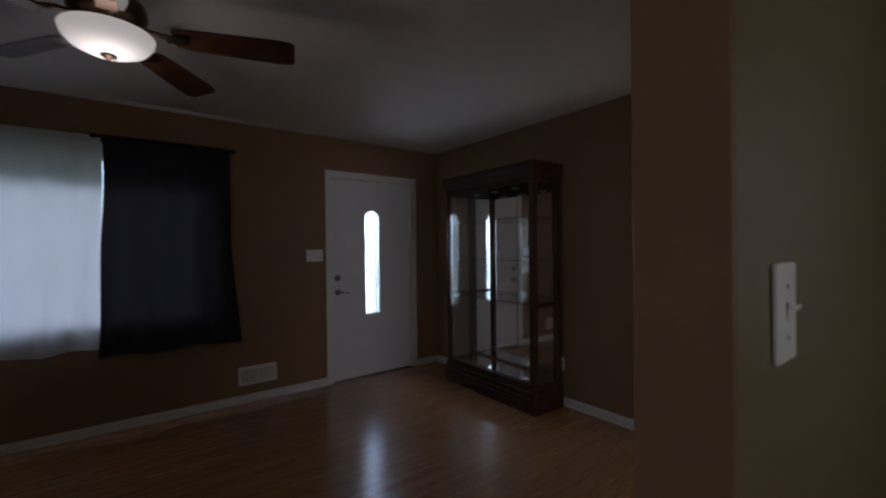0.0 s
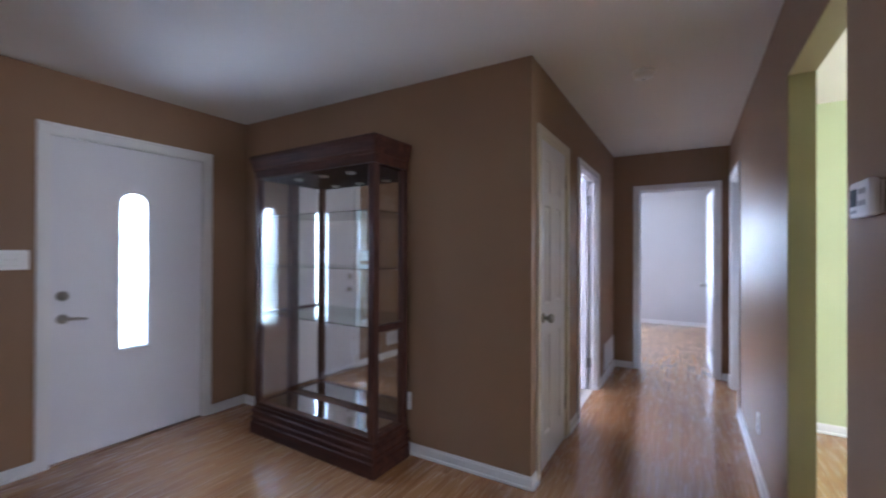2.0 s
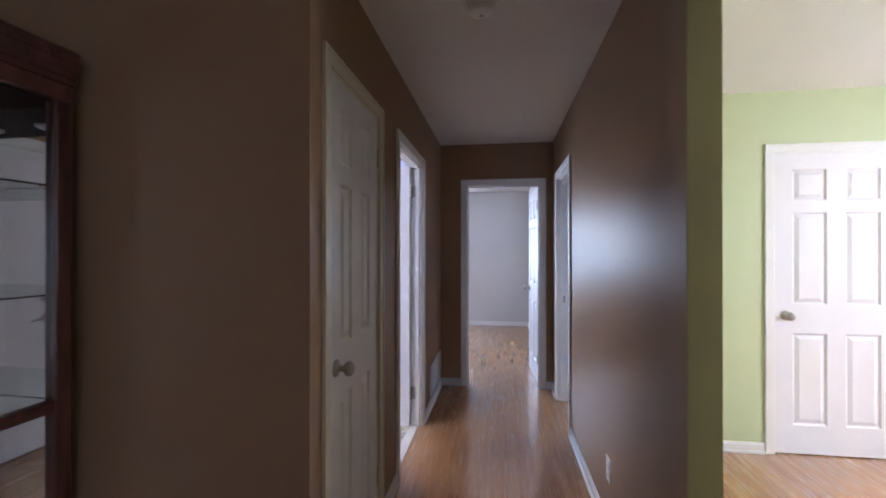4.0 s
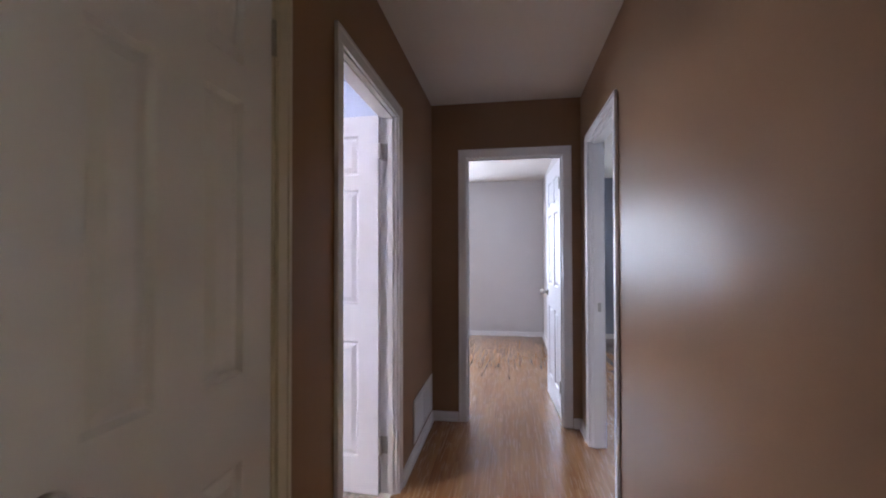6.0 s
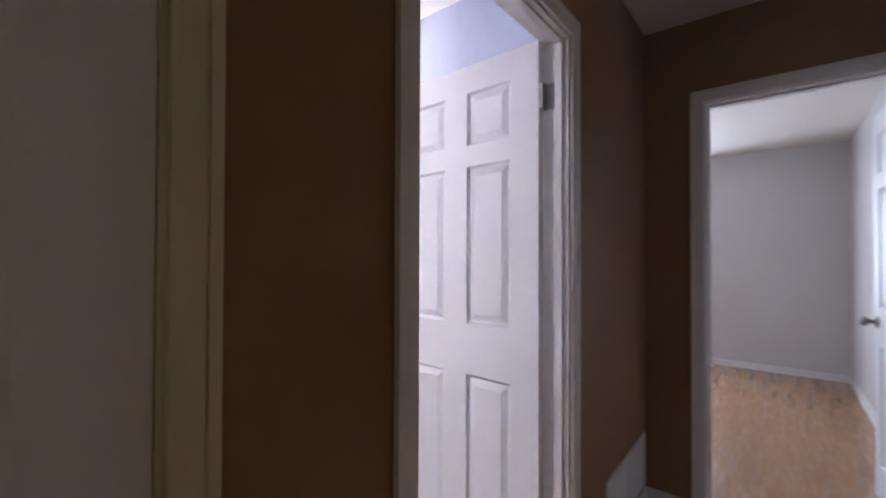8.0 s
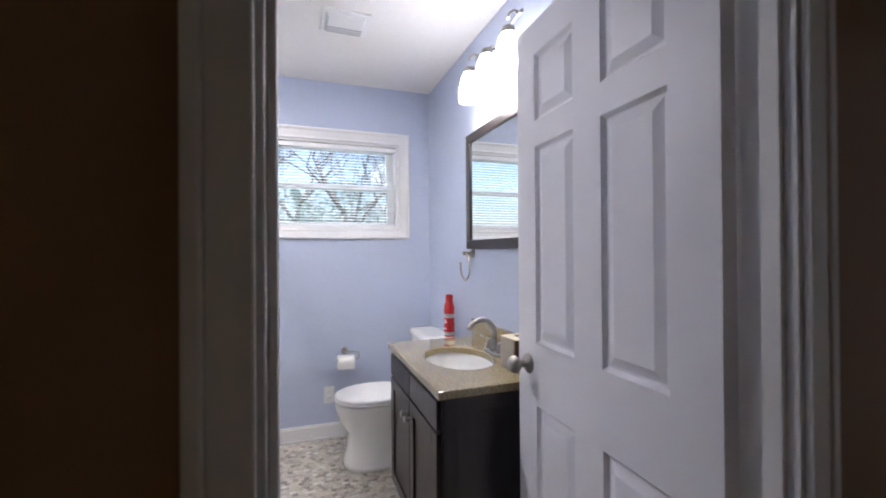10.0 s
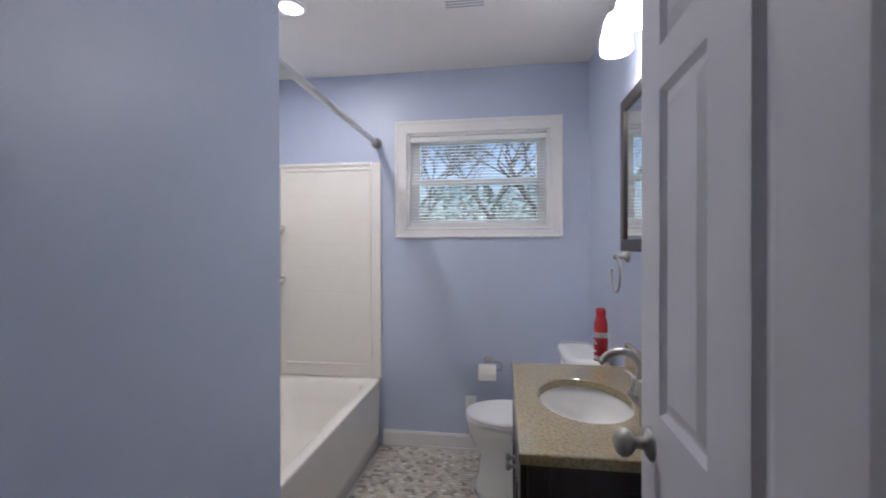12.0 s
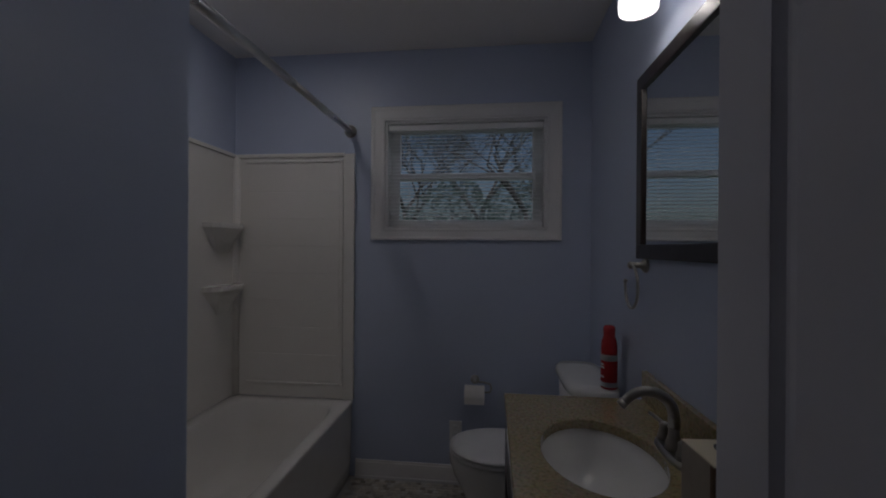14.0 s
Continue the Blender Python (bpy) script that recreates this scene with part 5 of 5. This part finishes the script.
for z, w_ in ((0.105, 0.5), (0.092, 0.7), (0.05, 0.6)):
    pl = bmesh.new()
    loft(pl, [[(0.0329 * math.cos(a), 0.0329 * math.sin(a), z + dz) for a in [radians(200 + w_ * 60 * (q / 6 - 0.5)) for q in range(7)]] for dz in (0, 0.008)], close=False, cap0=False, cap1=False)
    part("label_bar", pl, STEELW, can, "unreadable pale lettering")
part("cap", lathe(bmesh.new(), [(0.0315, 0.157), (0.032, 0.162), (0.031, 0.20), (0.026, 0.222), (0.022, 0.236), (0.0235, 0.25), (0.024, 0.268), (0.018, 0.279), (0.0, 0.281)], seg=28), RED, can, "red plastic cap")

bx = thing("tissue_box", "taupe tissue box with cream top on vanity", "tissue box", m=pose(2.068, 1.085, 0.8185, 0, 0, 4))
part("carton", box(bmesh.new(), -0.057, -0.057, 0, 0.057, 0.057, 0.125, 0.002), TAUPE, bx)
part("top_card", box(bmesh.new(), -0.057, -0.057, 0.1255, 0.057, 0.057, 0.128, 0.001), CREAM, bx)
part("slot", loft(bmesh.new(), [oval(0, 0, 0.1282, 0.016, 0.034, 24), oval(0, 0, 0.1288, 0.016, 0.034, 24)]), BLACKP, bx)
part("edge_band", box(bmesh.new(), -0.0585, -0.0585, 0.0, -0.045, -0.045, 0.1250, 0.001), BRONZE, bx)


def vanity_light():
    v = thing("vanity_light", "three-shade nickel vanity light, lit, above mirror", "wall lamp")
    part("back_plate", box(bmesh.new(), 2.145, 1.245, 2.21, 2.1595, 1.425, 2.29, 0.006), METAL, v)
    pts = [(2.10, y, 2.275 - 0.028 * math.cos((y - 1.335) / 0.205 * math.pi)) for y in [1.10 + 0.47 * k / 24 for k in range(25)]]
    part("bar", tube(bmesh.new(), pts, 0.008, 10), METAL, v)
    part("stem", tube(bmesh.new(), [(2.15, 1.335, 2.25), (2.10, 1.335, 2.247)], 0.011, 10), METAL, v)
    for y in (1.13, 1.335, 1.54):
        zt = 2.275 - 0.028 * math.cos((y - 1.335) / 0.205 * math.pi)
        part("arm", tube(bmesh.new(), [(2.10, y, zt), (2.075, y, zt + 0.008), (2.055, y, zt - 0.010), (2.05, y, zt - 0.03)], 0.007, 10), METAL, v)
        cup = part("cup", lathe(bmesh.new(), [(0.010, 2.245), (0.026, 2.235), (0.032, 2.21), (0.030, 2.205)], pose(2.05, y, 0), 24), METAL, v)
        sh = part("shade", lathe(bmesh.new(), [(0.028, 2.212), (0.042, 2.185), (0.054, 2.13), (0.058, 2.085), (0.056, 2.065), (0.052, 2.066), (0.05, 2.12), (0.024, 2.208)], pose(2.05, y, 0), 28, cap=False), SHADEG, v, "lit frosted glass shade")
        bulb("vanity_bulb", 2.05, y, 2.083, 1.9, 0.03, (1.0, 0.93, 0.82))


vanity_light()
ef = thing("exhaust_fan", "white square exhaust fan grille on bathroom ceiling", "exhaust fan", m=pose(1.450, 1.775, HB))
part("frame", box(bmesh.new(), -0.12, -0.11, -0.012, 0.12, 0.11, -0.0005, 0.004), STEELW, ef)
part("cover", loft(bmesh.new(), [[(-0.10, -0.09, -0.012), (0.10, -0.09, -0.012), (0.10, 0.09, -0.012), (-0.10, 0.09, -0.012)], [(-0.085, -0.075, -0.026), (0.085, -0.075, -0.026), (0.085, 0.075, -0.026), (-0.085, 0.075, -0.026)]], smooth=False), STEELW, ef)
for k in range(3):
    part("slot", box(bmesh.new(), -0.09, 0.02 + 0.022 * k, -0.0285, 0.09, 0.028 + 0.022 * k, -0.026), KEYG, ef)
dl = thing("downlight", "round recessed ceiling downlight over tub, lit", "downlight", m=pose(0.606, 1.782, HB))
part("trim_ring", lathe(bmesh.new(), [(0.052, -0.0005), (0.072, -0.0005), (0.070, -0.006), (0.052, -0.003), (0.052, -0.0005)], seg=32, cap=False), STEELW, dl)
part("lens", lathe(bmesh.new(), [(0.052, -0.001), (0.05, -0.006), (0.0, -0.009)], seg=32), LEDG, dl, "glowing lens")
area("downlight_beam", look((0.606, 1.782, 2.472), (0.606, 1.782, 0)), 0.07, 0.07, 6.8, (1, 0.96, 0.9))
bulb("fan_bulb", -2.97, 0.74, 1.97, 0.7, 0.10, (1.0, 0.92, 0.82))


# ---- outdoors ----
def tree(name, x, y, h, seed, label, leaves=500):
    rnd = random.Random(seed)
    t = thing(name, label, "tree", m=pose(x, y, -0.35))
    bm = bmesh.new()
    tips = []

    def grow(p, d, length, r, depth):
        pts, q = [p], p.copy()
        for _ in range(4):
            d = (d + Vector((rnd.uniform(-1, 1), rnd.uniform(-1, 1), rnd.uniform(-0.5, 0.8))) * 0.16).normalized()
            q = q + d * length / 4
            pts.append(q)
        tube(bm, pts, r, 7 if depth < 2 else 4, r * 0.6)
        if depth >= 5:
            tips.append(pts)
            return
        for k in range(3 if depth else 4):
            i = rnd.choice((2, 3, 4, 4))
            a = rnd.uniform(0, 6.3)
            side = Vector((math.cos(a), math.sin(a), rnd.uniform(0.1, 0.8)))
            grow(pts[i], (d * 0.6 + side * 0.75).normalized(), length * rnd.uniform(0.62, 0.8), r * 0.55, depth + 1)
    grow(Vector((0, 0, 0)), Vector((rnd.uniform(-.1, .1), rnd.uniform(-.1, .1), 1)), h * 0.34, h * 0.014, 0)
    part("trunk", bm, BARK, t)
    lf = bmesh.new()
    for _ in range(leaves):
        p = rnd.choice(rnd.choice(tips)) + Vector((rnd.uniform(-1, 1), rnd.uniform(-1, 1), rnd.uniform(-1, 1))) * 0.25
        u = Vector((rnd.uniform(-1, 1), rnd.uniform(-1, 1), rnd.uniform(-1, 1))).normalized()
        v = u.orthogonal().normalized()
        s = rnd.uniform(0.025, 0.055)
        lf.faces.new([lf.verts.new(p + e_) for e_ in (-u * s, v * s * 0.5, u * s, -v * s * 0.5)])
    part("crown", lf, LEAF, t)
    return t


def shrub(name, x, y, r, h, seed, label):
    rnd = random.Random(seed)
    t = thing(name, label, "shrub", m=pose(x, y, -0.35))
    st = bmesh.new()
    for _ in range(14):
        a, tl = rnd.uniform(0, 6.3), rnd.uniform(0.1, 0.8)
        tube(st, [(0, 0, 0), (math.cos(a) * r * tl * 0.5, math.sin(a) * r * tl * 0.5, h * 0.5), (math.cos(a) * r * tl, math.sin(a) * r * tl, h * rnd.uniform(0.7, 0.95))], 0.03, 5, 0.008)
    part("stems", st, BARK, t)
    lf = bmesh.new()
    for _ in range(1700):
        a, c, q = rnd.uniform(0, 6.3), rnd.uniform(0, 1), rnd.uniform(0.55, 1.0) ** 0.5
        rr = r * math.sin(math.pi * (0.15 + 0.8 * c)) ** 0.7 * q * (1 + 0.18 * math.sin(3 * a + 5 * c))
        p = Vector((rr * math.cos(a), rr * math.sin(a), h * (0.05 + 0.95 * c) + rnd.uniform(-.1, .1)))
        u = Vector((rnd.uniform(-1, 1), rnd.uniform(-1, 1), rnd.uniform(-1, 1))).normalized()
        v = u.orthogonal().normalized()
        s = rnd.uniform(0.05, 0.10)
        lf.faces.new([lf.verts.new(p + e_) for e_ in (-u * s, v * s * 0.55, u * s, -v * s * 0.55)])
    part("foliage", lf, LEAF, t)
    return t


tree("tree", 2.9, 13.5, 8.5, 4, "bare-branched garden tree with sparse leaves", 1300)
tree("tree", -1.2, 15.0, 9.5, 9, "bare-branched garden tree with sparse leaves", 1500)
tree("tree", 5.5, 19.0, 10.0, 12, "tall garden tree with sparse leaves", 3000)
tree("tree", 9.5, 4.5, 8.0, 21, "garden tree beside the house", 900)
shrub("shrub", 0.6, 12.8, 1.7, 3.7, 31, "rounded evergreen garden shrub")
shrub("shrub", 2.7, 14.6, 1.5, 4.1, 37, "dense dark evergreen garden shrub")
tree("tree", 0.9, 18.5, 10.5, 17, "bare-branched tree behind the shrubs", 900)
shrub("shrub", 4.4, 15.5, 2.2, 4.6, 33, "tall evergreen garden shrub")
shrub("shrub", 10.5, -3.0, 1.4, 2.4, 35, "rounded evergreen shrub beside the house")
solid("ground", box(bmesh.new(), -300, -300, -0.6, 300, 300, -0.35), LAWN, "lawn around the house", "lawn", kind="structure")

# ---- floor pieces ----
bt = tagged(new("floor_bath", finish("floor_bath", box(bmesh.new(), 0.10, 0.092, -0.011, 2.16, 2.59, -0.003), GROUT)), "small beige stone mosaic floor with pale grout", "floor", kind="structure")
part("threshold", box(bmesh.new(), BATH[0] + 0.014, 0.03, -0.011, BATH[1] - 0.014, 0.094, 0.004, 0.003), ACRYL, bt, "pale stone threshold")


def slab_piece(w, d, h, e):
    """A bevelled flat piece, centred on its origin, its top at z = 0."""
    bm = bmesh.new()
    ring = lambda i, z: [(-w / 2 + i, -d / 2 + i, z), (w / 2 - i, -d / 2 + i, z), (w / 2 - i, d / 2 - i, z), (-w / 2 + i, d / 2 - i, z)]  # noqa: E731
    return loft(bm, [ring(0, -h), ring(0, -e), ring(e, 0)], cap0=False, smooth=False)


TW, TD = 0.0305, 0.0245
tile_mesh = finish("tile", slab_piece(TW - 0.0025, TD - 0.0025, 0.004, 0.0008), TILE)
verts, faces, count = [], [], 0
rows_ = int(2.49 / TD)
for j in range(rows_):
    y = 0.10 + TD * (j + 0.5)
    for i in range(-1, int(1.32 / TW) + 1):
        x = 0.83 + TW * (i + 0.5 + 0.5 * (j % 2))
        if x < 0.83 or x > 2.13 or (y < 1.03 and x < 0.99) or (y < 1.75 and y > 0.92 and x > 1.78):
            continue
        if 2.05 < y < 2.585 and x < 1.50 and count < 300:
            tl_ = new("tile", tile_mesh)
            tl_.parent, tl_.location = bt, (x, y, 0.0)
            count += 1
            continue
        w, d = TW / 2 - 0.00125, TD / 2 - 0.00125
        k = len(verts)
        verts += [(x - w, y - d, -0.003), (x + w, y - d, -0.003), (x + w, y + d, -0.003), (x - w, y + d, -0.003),
                  (x - w + 0.0008, y - d + 0.0008, 0), (x + w - 0.0008, y - d + 0.0008, 0), (x + w - 0.0008, y + d - 0.0008, 0), (x - w + 0.0008, y + d - 0.0008, 0)]
        faces += [(k + 4, k + 5, k + 6, k + 7), (k, k + 1, k + 5, k + 4), (k + 1, k + 2, k + 6, k + 5), (k + 2, k + 3, k + 7, k + 6), (k + 3, k, k + 4, k + 7)]
me = bpy.data.meshes.new("mosaic")
me.from_pydata(verts, [], faces)
me.materials.append(TILE)
mo = tagged(new("mosaic", me), "small beige stone mosaic tiles", kind="stuff")
mo.parent = bt

oak = tagged(new("floor_oak", finish("floor_oak", box(bmesh.new(), -5.6, -4.2, -0.0118, 6.4, 0.0, -0.009), SUB)), "glossy honey-brown oak strip floor", "floor", kind="structure")
rnd = random.Random(11)
PW, count, verts, faces = 0.0572, 0, [], []
lengths = [0.45, 0.6, 0.75, 0.9, 1.05, 1.2]
plank_mesh = {q: finish("plank", slab_piece(q - 0.0003, PW - 0.0002, 0.010, 0.00015), OAK) for q in lengths}
j, y = 0, -4.2
while y < 2.6:
    yc = y + PW / 2
    spans = [(-5.6, 6.4)] if yc < 0.03 else [(-5.6, 0.02), (3.03, 6.4)]
    for a0, a1 in spans:
        x = a0 - rnd.uniform(0, 0.8)
        while x < a1:
            q = rnd.choice(lengths)
            xa, xb = max(x, a0), min(x + q, a1)
            whole = xa == x and xb == x + q
            near = (-1.14 < yc < 0.03 and -2.4 < xa < 2.6) or (0 < yc < 1.3 and -2.2 < xa < 0)
            if whole and near and count < 300:
                ob = new("plank", plank_mesh[q])
                ob.parent, ob.location = oak, (x + q / 2, yc, 0)
                count += 1
            elif xb - xa > 0.02:
                k, e = len(verts), 0.00015
                ya, yb = yc - PW / 2 + 0.0001, yc + PW / 2 - 0.0001
                xa, xb = xa + 0.00015, xb - 0.00015
                verts += [(xa, ya, -0.008), (xb, ya, -0.008), (xb, yb, -0.008), (xa, yb, -0.008), (xa + e, ya + e, 0), (xb - e, ya + e, 0), (xb - e, yb - e, 0), (xa + e, yb - e, 0)]
                faces += [(k + 4, k + 5, k + 6, k + 7), (k, k + 1, k + 5, k + 4), (k + 1, k + 2, k + 6, k + 5), (k + 2, k + 3, k + 7, k + 6), (k + 3, k, k + 4, k + 7)]
            x += q
    y += PW
me = bpy.data.meshes.new("oak_strips")
me.from_pydata(verts, [], faces)
me.materials.append(OAK)
st = tagged(new("oak_strips", me), "glossy honey-brown oak strips", kind="stuff")
st.parent = oak
